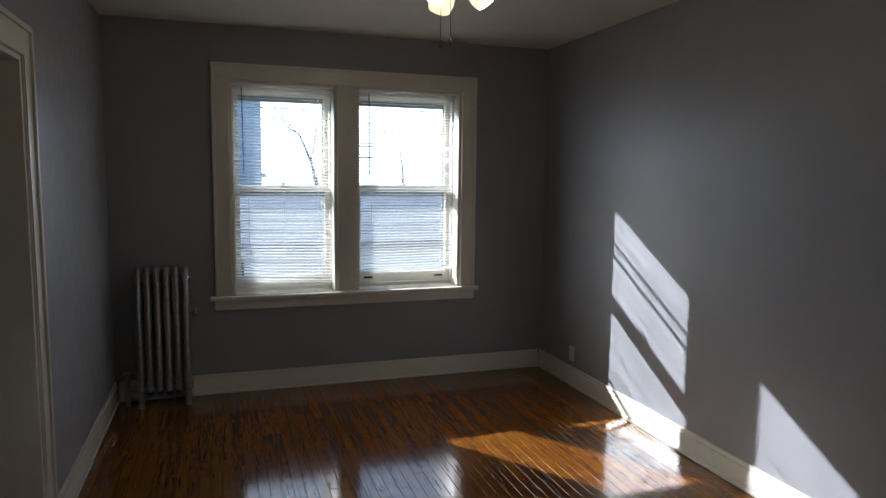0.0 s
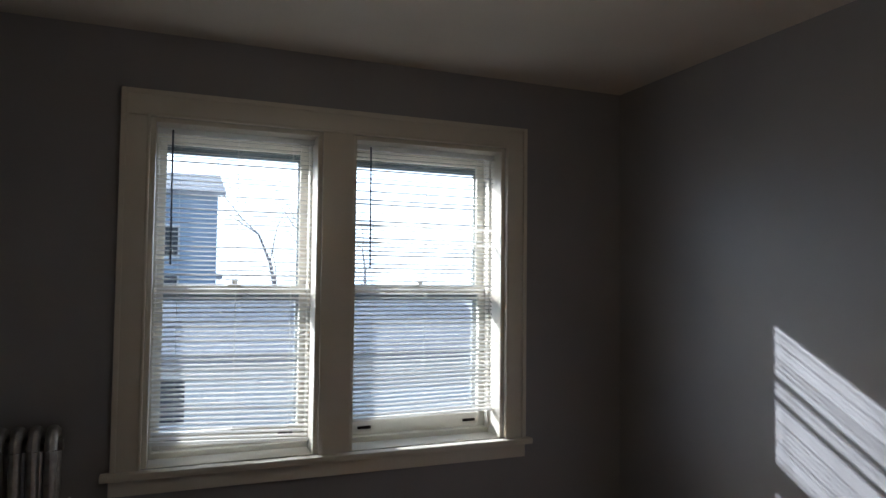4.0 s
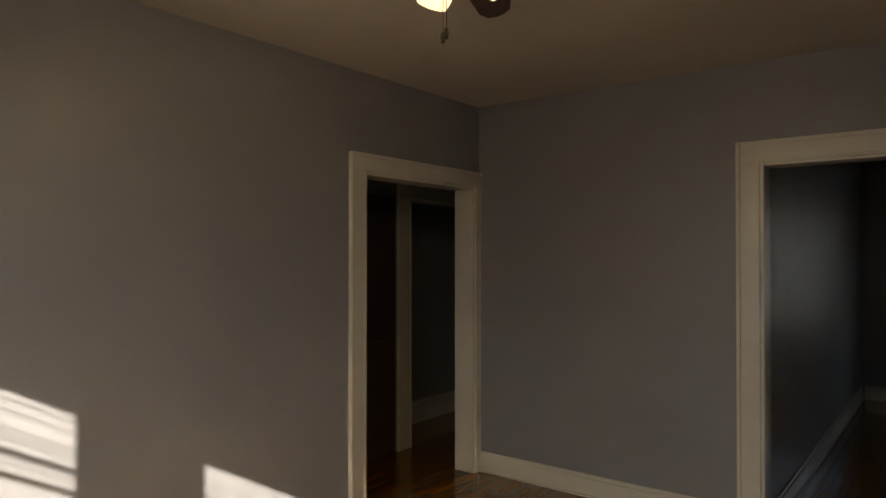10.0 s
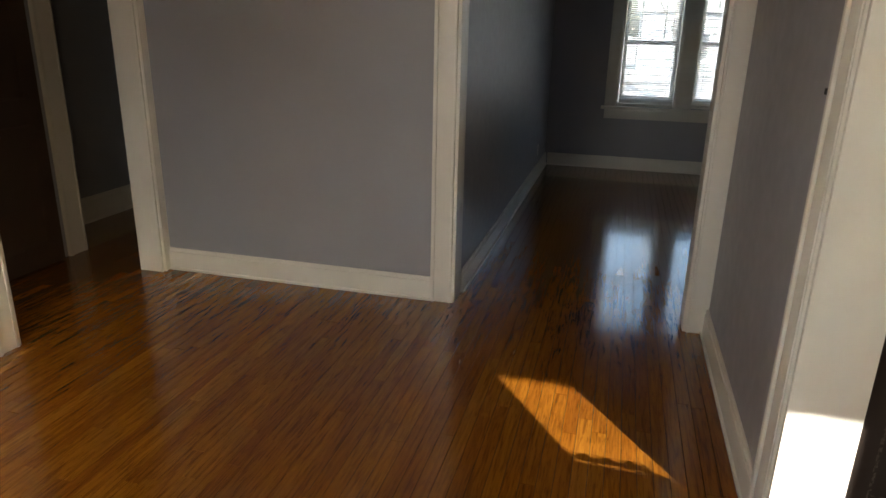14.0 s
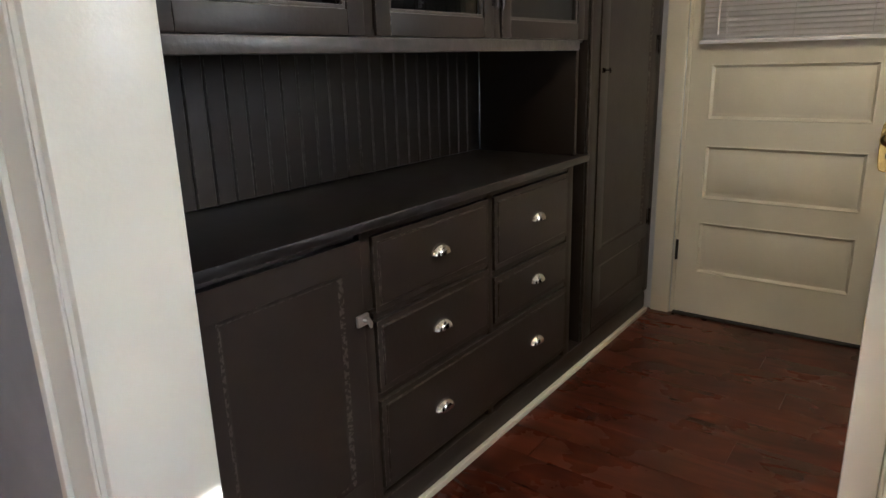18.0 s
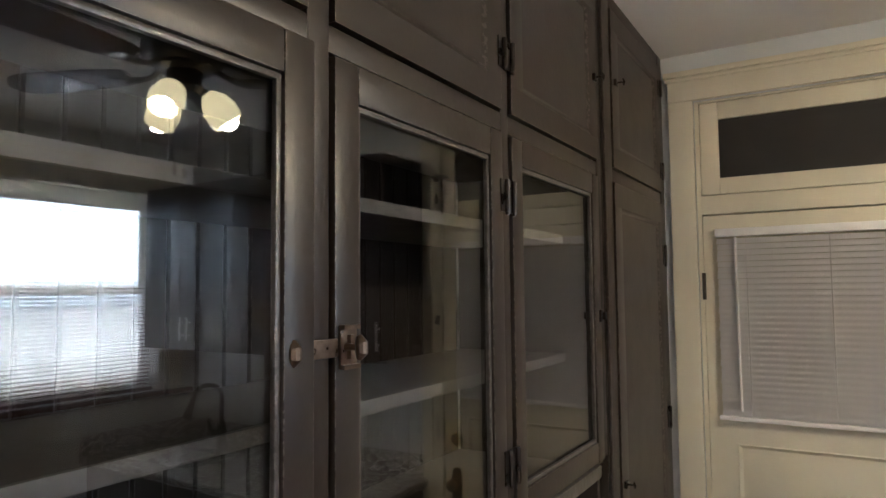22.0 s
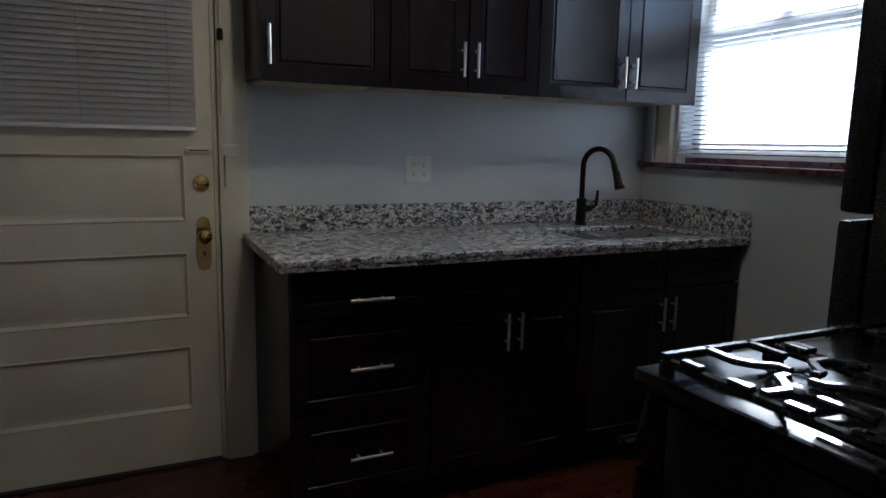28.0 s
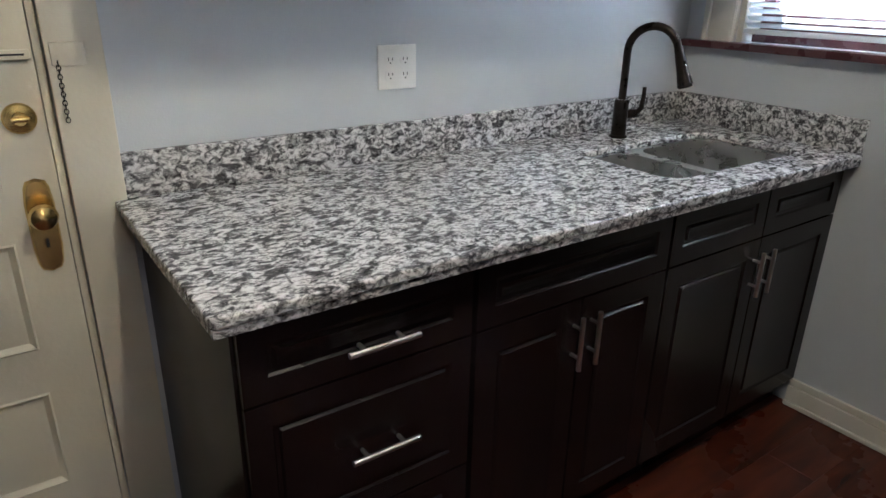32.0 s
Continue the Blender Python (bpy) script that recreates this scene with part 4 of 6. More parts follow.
g1 = glass_door(-1.608, -1.088, 1.312, 2.088)
g2 = glass_door(-2.174, -1.660, 1.312, 2.088)
g3 = glass_door(-2.790, -2.219, 1.312, 2.088)
# its door stands a finger's breadth ajar
g1.matrix_basis = Matrix.Translation(Vector((-1.088, HY, 0)) - root_of(hutch)) @ Matrix.Rotation(radians(-1.3), 4, "Z") @ Matrix.Translation(root_of(hutch) - Vector((-1.088, HY, 0)))
M_CATCH = plain("worn copper-bronze", (0.16, 0.115, 0.085), 0.32, 0.85, 0.3, 90, 0.1)


def double_catch(xc, z, par, width=0.034, height=0.058):
    """A raised rim plate with a thumb turn on a stem."""
    o = root_of(par)
    bm = bmesh.new()
    y = HY + 0.0065 - o.y
    x = xc - o.x
    zz = z - o.z
    add_box(bm, x - width / 2, x + width / 2, y, y + 0.004, zz - height / 2, zz + height / 2)
    bevelled(bm, 0.0015)
    for a0, a1, b0, b1 in ((-width / 2, width / 2, height / 2 - 0.006, height / 2), (-width / 2, width / 2, -height / 2, -height / 2 + 0.006), (-0.004, 0.004, -0.016, 0.016)):
        add_box(bm, x + a0, x + a1, y + 0.004, y + 0.010, zz + b0, zz + b1)
    add_tube(bm, [(x + 0.006, y + 0.004, zz), (x + 0.006, y + 0.024, zz)], [0.0055, 0.004], 10)
    add_tube(bm, [(x + 0.006, y + 0.025, zz - 0.015), (x + 0.006, y + 0.029, zz - 0.006), (x + 0.006, y + 0.029, zz + 0.006), (x + 0.006, y + 0.025, zz + 0.015)], [0.004, 0.0085, 0.0085, 0.004], 10)
    return part("catch", bm, M_CATCH, par, "worn bronze cupboard catch with a thumb turn")


double_catch(-1.683, 1.70, g2)
double_catch(-1.588, 1.70, g1)
hbox("catch_bar", -1.664, -1.607, HY + 0.002, HY + 0.0085, 1.688, 1.712, 0.002, M_CATCH, None, "worn bronze catch bar")
keeper(-2.778, 1.70, g3)
for dd, x in ((g1, -1.092), (g2, -2.180), (g3, -2.212)):
    for z in (1.43, 1.96):
        hinge(x, z, dd)
for x0, x1, lx in ((-1.608, -1.088, -1.58), (-2.174, -1.660, -1.69), (-2.790, -2.219, -2.765)):
    ud = front("upper_door", x0, x1, 2.134, GT - 0.004, hutch, M_HUTCH, [(x0 + 0.06, x1 - 0.06, 2.194, GT - 0.064)], BEAD)
    cab_latch(lx, 2.36, ud, 0.6)
    hinge(x1 + 0.004 if lx < (x0 + x1) / 2 else x0 - 0.004, 2.25, ud, 0.06)

# tall cupboard beside the back door
tower = thing("tall_cupboard", -3.22, 0.8, 0.10, "dark brown painted tall cupboard beside the back door", "cupboard")


def tbox(n, *a, **kw):
    return wbox(n, tower, M_HUTCH, *a, **kw)


tbox("side_panel", -2.862, -2.838, KS + 0.03, HY - 0.001, 0.104, KC - 0.004)
tbox("back_panel", -3.60, -2.87, KS + 0.02, KS + 0.04, 0.104, KC - 0.004)
tbox("face_stile", -2.945, -2.862, HY - 0.02, HY + 0.001, 0.104, KC - 0.004)
tbox("face_stile", -3.64, -3.575, HY - 0.02, HY + 0.001, 0.104, KC - 0.004)
tbox("face_rail", -3.575, -2.945, HY - 0.02, HY, 0.104, 0.13)
tbox("face_rail", -3.575, -2.945, HY - 0.02, HY, 2.095, 2.135)
tbox("face_rail", -3.575, -2.945, HY - 0.02, HY, 2.63, KC - 0.004)
tbox("edge_bead", -2.852, -2.838, HY + 0.001, HY + 0.012, 0.104, KC - 0.004, bev=0.005)
td = front("lower_door", -3.572, -2.948, 0.134, 2.092, tower, M_HUTCH, [(-3.50, -3.02, 0.21, 0.40), (-3.50, -3.02, 0.47, 2.02)], BEAD)
tu = front("upper_door", -3.572, -2.948, 2.138, 2.626, tower, M_HUTCH, [(-3.50, -3.02, 2.20, 2.565)], BEAD)
cab_latch(-2.972, 1.20, td, 0.6)
cab_latch(-2.972, 2.40, tu, 0.6)
for z in (0.5, 1.3, 1.9):
    hinge(-3.576, z, td, 0.075)
for z in (2.22, 2.54):
    hinge(-3.576, z, tu, 0.06)

# ---- kitchen: back door with transom ----
KX = KW
door = thing("back_door", KX - 0.02, 1.605, 0.006, "cream painted wooden back door with a blind over its glass", "door")
o = root_of(door)
bm = bmesh.new()
panel_slab(bm, 1.185 - o.y, 2.025 - o.y, 0.012 - o.z, 2.045 - o.z, KX - 0.045 - o.x, KX - 0.003 - o.x, "x", 1,
           [(1.278 - o.y, 1.925 - o.y, a - o.z, b - o.z) for a, b in ((0.225, 0.478), (0.590, 0.842), (0.960, 1.205))],
           [(0.004, -0.003), (0.010, 0.004), (0.016, 0.009), (0.028, 0.009), (0.036, 0.006)])
leaf = part("leaf", bm, M_CREAM, door)
wbox("glass", door, M_GLASS, KX - 0.002, KX + 0.0005, 1.28, 1.93, 1.36, 1.92, 0)
kb = thing("door_blind", KX + 0.03, 1.60, 2.0, "closed white mini blind hung on the back door", "blind")
wbox("head_rail", kb, M_DOORSLAT, KX + 0.004, KX + 0.034, 1.230, 1.978, 1.962, 1.992, 0.003)
wbox("bottom_rail", kb, M_DOORSLAT, KX + 0.010, KX + 0.032, 1.226, 1.965, 1.292, 1.308, 0.003)
bm = bmesh.new()
vv = [[bm.verts.new((dx, sy, dz)) for dx, dz in ((-0.007, 0.0104), (-0.0035, 0.005), (0.0005, 0), (0.0055, -0.005), (0.009, -0.0104))] for sy in (-0.368, 0.365)]
for k in range(4):
    bm.faces.new((vv[0][k], vv[1][k], vv[1][k + 1], vv[0][k + 1]))
bmesh.ops.solidify(bm, geom=bm.faces[:], thickness=0.0008)
sm = mesh_of(bm, "slat", M_DOORSLAT)
ns = 31
for k in range(ns):
    sob = new("slat", sm)
    sob.parent = kb
    sob.location = Vector((KX + 0.018, 1.603 + (0.001 if k % 3 else -0.001), 1.945 - k * 0.0213)) - root_of(kb)
for yy in (1.335, 1.60, 1.88):
    bm = bmesh.new()
    oo = root_of(kb)
    add_tube(bm, [(KX + 0.027 - oo.x, yy - oo.y, 1.97 - oo.z), (KX + 0.027 - oo.x, yy - oo.y, 1.30 - oo.z)], 0.001, 5)
    part("ladder_cord", bm, M_DOORSLAT, kb)
bm = bmesh.new()
add_tube(bm, [(KX + 0.036 - oo.x, 1.30 - oo.y, 1.96 - oo.z), (KX + 0.038 - oo.x, 1.303 - oo.y, 1.33 - oo.z)], 0.0045, 8)
part("wand", bm, M_DOORSLAT, kb, "white tilt wand")
# transom above the door
trans = thing("transom_window", KX - 0.02, 1.605, 2.075, "cream painted transom sash with dark glass over the door", "window")
for n, a in (("stile", (1.185, 1.250, 2.125, 2.478)), ("stile", (1.982, 2.025, 2.125, 2.478)), ("rail", (1.250, 1.982, 2.125, 2.187)), ("rail", (1.250, 1.982, 2.412, 2.478))):
    wbox(n, trans, M_CREAM, KX - 0.04, KX - 0.004, *a, 0.004)
M_DARKGLASS = plain("dark painted transom glass", (0.035, 0.032, 0.030), 0.12, 0, 0.1, 4, 0.02)
wbox("pane", trans, M_DARKGLASS, KX - 0.025, KX - 0.018, 1.248, 1.984, 2.185, 2.414, 0)
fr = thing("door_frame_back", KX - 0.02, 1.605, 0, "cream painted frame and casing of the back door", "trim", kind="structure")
for n, a in (("jamb", (1.167, 1.183, 0.0, 2.488)), ("jamb", (2.027, 2.043, 0.0, 2.488)), ("head", (1.183, 2.027, 2.480, 2.488)), ("transom_bar", (1.183, 2.027, 2.05, 2.122))):
    wbox(n, fr, M_CREAM, KX - 0.12, KX - 0.002 + (0.004 if n == "transom_bar" else 0), *a, 0.002)
for n, x1, a in (("side_casing", 0.022, (1.075, 1.166, 0.0, 2.492)), ("side_casing", 0.022, (2.044, 2.15, 0.0, 2.492)), ("head_casing", 0.022, (1.075, 2.15, 2.492, 2.585)),
                 ("crown", 0.04, (1.062, 2.168, 2.585, 2.607)), ("crown_bead", 0.03, (1.068, 2.158, 2.570, 2.585))):
    wbox(n, fr, M_CREAM, KX, KX + x1, *a, 0.004)
wbox("threshold", fr, M_RUBBER, KX - 0.12, KX + 0.02, 1.185, 2.025, 0.0, 0.011, 0.003, "dull metal threshold")
# unseen board, added to close the wall opening behind door and transom
wbox("hidden_backing", fr, M_DARKDOOR, KX - 0.148, KX - 0.122, 1.15, 2.06, 0.0, 2.5, 0)


def xlathe(name, profile, x, y, z, par, mat, label="", sides=20):
    """A turned piece whose axis points out of the west wall."""
    o = root_of(par)
    bm = bmesh.new()
    add_lathe(bm, profile, sides, Matrix.Translation(Vector((x, y, z)) - o) @ Matrix.Rotation(math.pi / 2, 4, "Y"))
    return part(name, bm, mat, par, label)


xlathe("deadbolt", [(0.031, 0.0), (0.031, 0.006), (0.027, 0.011), (0.014, 0.013), (0.013, 0.016), (0.0, 0.016)], KX - 0.003, 1.980, 1.10, door, M_BRASS, "polished brass deadbolt")
wbox("deadbolt_turn", door, M_BRASS, KX + 0.012, KX + 0.024, 1.962, 1.998, 1.095, 1.105, 0.004)
bm = bmesh.new()
oo = root_of(door)
prof = [(-0.024, -0.085), (-0.018, -0.098), (0, -0.104), (0.018, -0.098), (0.024, -0.085), (0.028, -0.05), (0.028, 0.05), (0.024, 0.085), (0.018, 0.098), (0, 0.104), (-0.018, 0.098), (-0.024, 0.085), (-0.028, 0.05), (-0.028, -0.05)]
fv = [bm.verts.new((KX - 0.003 - oo.x, 1.983 + a - oo.y, 0.872 + b - oo.z)) for a, b in prof]
ff = bm.faces.new(fv)
ex = bmesh.ops.extrude_face_region(bm, geom=[ff])
for v in ex["geom"]:
    if isinstance(v, bmesh.types.BMVert):
        v.co.x += 0.006
        v.co.y = (v.co.y - 1.983 + oo.y) * 0.88 + 1.983 - oo.y
        v.co.z = (v.co.z - 0.872 + oo.z) * 0.95 + 0.872 - oo.z
bmesh.ops.recalc_face_normals(bm, faces=bm.faces[:])
part("knob_plate", bm, M_BRASS, door, "old brass knob plate with keyhole")
xlathe("knob", [(0.012, 0.0), (0.010, 0.018), (0.012, 0.026), (0.024, 0.034), (0.028, 0.045), (0.024, 0.056), (0.010, 0.062), (0.0, 0.062)], KX + 0.002, 1.983, 0.905, door, M_BRASS, "worn brass door knob")
wbox("keyhole", door, M_SLOT, KX + 0.0025, KX + 0.0038, 1.980, 1.986, 0.825, 0.845, 0.001)
for z in (0.33, 1.78):
    bm = bmesh.new()
    add_tube(bm, [(KX + 0.006 - oo.x, 1.184 - oo.y, z - 0.05 - oo.z), (KX + 0.006 - oo.x, 1.184 - oo.y, z + 0.05 - oo.z)], 0.007, 8)
    part("hinge", bm, M_BRONZE, door)
chain = thing("door_chain", KX + 0.02, 2.05, 1.22, "painted-over door chain with its slide plate", "door chain")
wbox("slide_plate", chain, M_CREAM, KX - 0.002, KX + 0.008, 1.925, 2.02, 1.213, 1.232, 0.003)
wbox("slide_slot", chain, M_SLOT, KX + 0.0082, KX + 0.0088, 1.94, 2.01, 1.2205, 1.2245, 0.0)
wbox("anchor_plate", chain, M_CREAM, KX + 0.022, KX + 0.028, 2.052, 2.115, 1.20, 1.245, 0.003)
for k in range(14):
    bm = bmesh.new()
    oo = root_of(chain)
    zc = 1.205 - k * 0.0085
    ring = [(KX + 0.032 - oo.x + (0.0 if k % 2 else 0.004 * math.cos(q)), 2.062 - oo.y + (0.004 * math.cos(q) if k % 2 else 0.0), zc + 0.006 * math.sin(q) - oo.z) for q in (2 * math.pi * j / 8 for j in range(9))]
    add_tube(bm, ring, 0.0011, 5, False)
    part("chain_link", bm, M_BRONZE, chain)
rod = thing("transom_rod", KX + 0.03, 2.062, 1.37, "dark metal transom operator rod on the casing", "transom rod")
bm = bmesh.new()
oo = root_of(rod)
add_tube(bm, [(KX + 0.032 - oo.x, 2.057 - oo.y, 1.36 - oo.z), (KX + 0.032 - oo.x, 2.060 - oo.y, 2.47 - oo.z)], 0.004, 8)
part("rod", bm, M_CREAM, rod, "rod painted over in cream")
for z, w in ((1.64, 0.011), (2.30, 0.012), (2.20, 0.008)):
    bm = bmesh.new()
    add_lathe(bm, [(0.0, -0.025), (w, -0.018), (w * 1.1, 0), (w, 0.018), (0.0, 0.025)], 10, Matrix.Translation(Vector((KX + 0.032, 2.058, z)) - oo))
    part("collar", bm, M_BRONZE, rod)
wbox("arm", rod, M_BRONZE, KX + 0.002, KX + 0.05, 2.005, 2.085, 2.295, 2.308, 0.003)

# ---- kitchen: upper cabinets ----
M_UNDER = plain("pale birch cabinet underside", (0.55, 0.46, 0.33), 0.6)
SHAKER = [(0.004, 0.005), (0.012, 0.007), (0.017, 0.001), (0.026, 0.004)]


def bar_pull(x, y, z, length, upright, par, out=0.028):
    """A bar handle on two posts, on a face that looks along +x."""
    o = root_of(par)
    bm = bmesh.new()
    h = length / 2
    ax = Vector((0, 0, 1)) if upright else Vector((0, 1, 0))
    c = Vector((x, y, z)) - o
    add_tube(bm, [c + Vector((out, 0, 0)) - ax * h, c + Vector((out, 0, 0)) + ax * h], 0.006, 10)
    for s in (-0.55, 0.55):
        add_tube(bm, [c + ax * (h * s), c + ax * (h * s) + Vector((out, 0, 0))], 0.0045, 8)
    return part("bar_handle", bm, M_NICKEL, par, "brushed nickel bar handle")


def xfront(name, y0, y1, z0, z1, face, par, stile=0.055, th=0.02):
    o = root_of(par)
    bm = bmesh.new()
    panel_slab(bm, y0 - o.y, y1 - o.y, z0 - o.z, z1 - o.z, face - th - o.x, face - o.x, "x", 1,
               [(y0 + stile - o.y, y1 - stile - o.y, z0 + stile - o.z, z1 - stile - o.z)], SHAKER)
    return part(name, bm, M_ESP, par)


UF = -3.335
for y0, y1, doors in ((2.145, 2.605, ((2.145, 2.605, 2.175),)), (2.609, 3.235, ((2.609, 2.920, 2.893), (2.924, 3.235, 2.951))), (3.239, 4.080, ((3.239, 3.680, 3.653), (3.684, 4.080, 3.711)))):
    uc = thing("wall_cabinet", KW, (y0 + y1) / 2, 1.46, "espresso brown wall cabinet with framed doors", "cabinet", "kitchen wall cabinets")
    wbox("body", uc, M_ESP, KW + 0.002, UF - 0.021, y0, y1, 1.478, 2.378, 0.002)
    wbox("underside", uc, M_UNDER, KW + 0.002, UF - 0.035, y0 + 0.018, y1 - 0.018, 1.468, 1.4775, 0.001, "pale unfinished underside")
    for a, b, hy in doors:
        dr = xfront("door", a + 0.0015, b - 0.0015, 1.461, 2.382, UF, uc)
        bar_pull(UF, hy, 1.578, 0.128, True, dr)

# ---- kitchen: base cabinets ----
BF = -3.01
for y0, y1, label in ((2.165, 2.642, "espresso brown drawer base cabinet"), (2.646, 3.250, "espresso brown two-door base cabinet"), (3.254, 4.082, "espresso brown sink base cabinet")):
    bc = thing("base_cabinet", -3.33, (y0 + y1) / 2, 0, label, "cabinet", "kitchen base cabinets")
    wbox("body", bc, M_ESP, KW + 0.002, BF - 0.021, y0, y1, 0.0 if y0 < 2.2 else 0.10, 0.872 if y0 < 3.2 else 0.66, 0.002)
    wbox("toe_kick", bc, M_ESP, BF - 0.075, BF - 0.058, y0 + 0.001, y1 - 0.001, 0.0, 0.10, 0.001)
    if y0 > 3.2:
        wbox("front_frame", bc, M_ESP, BF - 0.04, BF - 0.021, y0, y1, 0.66, 0.872, 0.001)
    if y0 < 2.2:
        for z0, z1 in ((0.715, 0.868), (0.400, 0.709), (0.105, 0.394)):
            dr = xfront("drawer", y0 + 0.006, y1 - 0.006, z0, z1, BF, bc, 0.045)
            bar_pull(BF, (y0 + y1) / 2 + 0.02, (z0 + z1) / 2 - (0.022 if z0 > 0.6 else 0.012), 0.145, False, dr)
    else:
        mid = (y0 + y1) / 2 + 0.005
        tops = ((y0, y1),) if y0 < 3.2 else ((y0, mid), (mid, y1))
        for a, b in tops:
            xfront("false_drawer", a + 0.004, b - 0.004, 0.715, 0.868, BF, bc, 0.045)
        for a, b, hy in ((y0, mid, mid - 0.022), (mid, y1, mid + 0.034)):
            dr = xfront("door", a + 0.004, b - 0.003, 0.105, 0.709, BF, bc)
            bar_pull(BF, hy, 0.610, 0.135, True, dr)


# ---- worktop, sink, faucet ----
def rounded(x0, x1, y0, y1, r, n=5):
    pts = []
    for cx, cy, q in ((x1 - r, y1 - r, 0), (x0 + r, y1 - r, 90), (x0 + r, y0 + r, 180), (x1 - r, y0 + r, 270)):
        for k in range(n + 1):
            a = radians(q + 90 * k / n)
            pts.append((cx + r * math.cos(a), cy + r * math.sin(a)))
    return pts


def plate_with_holes(name, outer, holes, z0, z1, bevel, material):
    cu = bpy.data.curves.new(name, "CURVE")
    cu.dimensions, cu.fill_mode, cu.extrude, cu.bevel_depth, cu.bevel_resolution = "2D", "BOTH", (z1 - z0) / 2 - bevel, bevel, 2
    for loop in (outer, *holes):
        sp = cu.splines.new("POLY")
        sp.points.add(len(loop) - 1)
        for pt, (x, y) in zip(sp.points, loop):
            pt.co = (x, y, 0, 1)
        sp.use_cyclic_u = True
    tmp = bpy.data.objects.new(name, cu)
    scene.collection.objects.link(tmp)
    bpy.context.view_layer.update()
    me = bpy.data.meshes.new_from_object(tmp.evaluated_get(bpy.context.evaluated_depsgraph_get()))
    bpy.data.objects.remove(tmp)
    bpy.data.curves.remove(cu)
    me.materials.clear()
    me.materials.append(material)
    return me


BOWLS = ((-3.43, -3.10, 3.345, 3.555), (-3.43, -3.09, 3.595, 3.95))
top = thing("worktop", -3.31, 3.12, 0.873, "speckled grey and white granite worktop with backsplash", "worktop")
CT = rounded(KW + 0.003, -2.972, 2.127, KN - 0.003, 0.012)
me = plate_with_holes("slab", [(x + 3.31, y - 3.12) for x, y in CT], [[(x + 3.31, y - 3.12) for x, y in rounded(-3.44, -3.085, 3.335, 3.96, 0.07)]], 0.889, 0.910, 0.004, M_GRANITE)
so = new("slab", me)
so.parent = top
so.location = (0, 0, 0.0265)
wbox("edge_strip", top, M_GRANITE, -3.0, -2.9725, 2.1275, KN - 0.004, 0.873, 0.8888, 0.002)
wbox("edge_strip", top, M_GRANITE, KW + 0.004, -3.0005, 2.1275, 2.16, 0.873, 0.8888, 0.002)
wbox("backsplash", top, M_GRANITE, KW + 0.001, KW + 0.021, 2.129, KN - 0.002, 0.9105, 1.012, 0.003)
wbox("backsplash", top, M_GRANITE, KW + 0.0215, -2.975, KN - 0.021, KN - 0.001, 0.9105, 1.012, 0.003)
sink = thing("sink", -3.26, 3.68, 0.70, "double-bowl stainless steel undermount sink", "sink")
M_DRAIN = plain("sink drain", (0.25, 0.25, 0.25), 0.3, 1.0)
rim = plate_with_holes("rim", [(x + 3.26, y - 3.68) for x, y in rounded(-3.47, -3.055, 3.305, 3.99, 0.08)],
                       [[(x + 3.26, y - 3.68) for x, y in rounded(*b, 0.06)] for b in BOWLS], 0.8825, 0.8875, 0.001, M_STEEL)
ro = new("rim", rim)
ro.parent = sink
ro.location = (0, 0, 0.885 - 0.70)
for x0, x1, y0, y1 in BOWLS:
    bm = bmesh.new()
    rings = []
    for ins, z, r in ((0.0, 0.886, 0.06), (0.004, 0.80, 0.06), (0.012, 0.715, 0.055), (0.03, 0.702, 0.045), (0.09, 0.70, 0.012)):
        rings.append([bm.verts.new((x + 3.26, y - 3.68, z - 0.70)) for x, y in rounded(x0 + ins, x1 - ins, y0 + ins, y1 - ins, r)])
    for p, q in zip(rings, rings[1:]):
        for k in range(len(p)):
            bm.faces.new((p[k], p[(k + 1) % len(p)], q[(k + 1) % len(p)], q[k]))
    bm.faces.new(rings[-1])
    bmesh.ops.recalc_face_normals(bm, faces=bm.faces[:])
    bowl = part("bowl", bm, M_STEEL, sink)
    bm = bmesh.new()
    add_lathe(bm, [(0.042, 0.0), (0.042, 0.004), (0.030, 0.003), (0.0, 0.001)], 20, Matrix.Translation(((x0 + x1) / 2 + 3.26, (y0 + y1) / 2 - 3.68, 0.0005)))
    part("drain", bm, M_DRAIN, bowl)
FX, FY = -3.525, 3.622
faucet = thing("faucet", FX, FY, 0.9103, "dark bronze gooseneck pull-down kitchen faucet", "faucet")
bm = bmesh.new()
add_lathe(bm, [(0.030, 0.0), (0.030, 0.006), (0.025, 0.010), (0.0235, 0.05), (0.0235, 0.115), (0.021, 0.122), (0.0, 0.122)], 20)
part("base", bm, M_BRONZE, faucet)
dirx, diry = 0.93, 0.37
arc = [(0, 0, 0.115), (0, 0, 0.20), (0, 0, 0.27)]
R = 0.078
for k in range(1, 15):
    a = math.pi * k / 14 * 0.93
    arc.append((dirx * R * (1 - math.cos(a)), diry * R * (1 - math.cos(a)), 0.27 + R * math.sin(a)))
bm = bmesh.new()
add_tube(bm, arc, 0.0125, 12)
part("neck", bm, M_BRONZE, faucet)
e = Vector(arc[-1])
dv = (e - Vector(arc[-2])).normalized()
bm = bmesh.new()
add_tube(bm, [e, e + dv * 0.03, e + dv * 0.075, e + dv * 0.112, e + dv * 0.118], [0.013, 0.0155, 0.019, 0.0245, 0.020], 14)
part("spray_head", bm, M_BRONZE, faucet)
bm = bmesh.new()
add_tube(bm, [(0.012, 0.016, 0.075), (0.030, 0.042, 0.078)], [0.016, 0.014], 12)
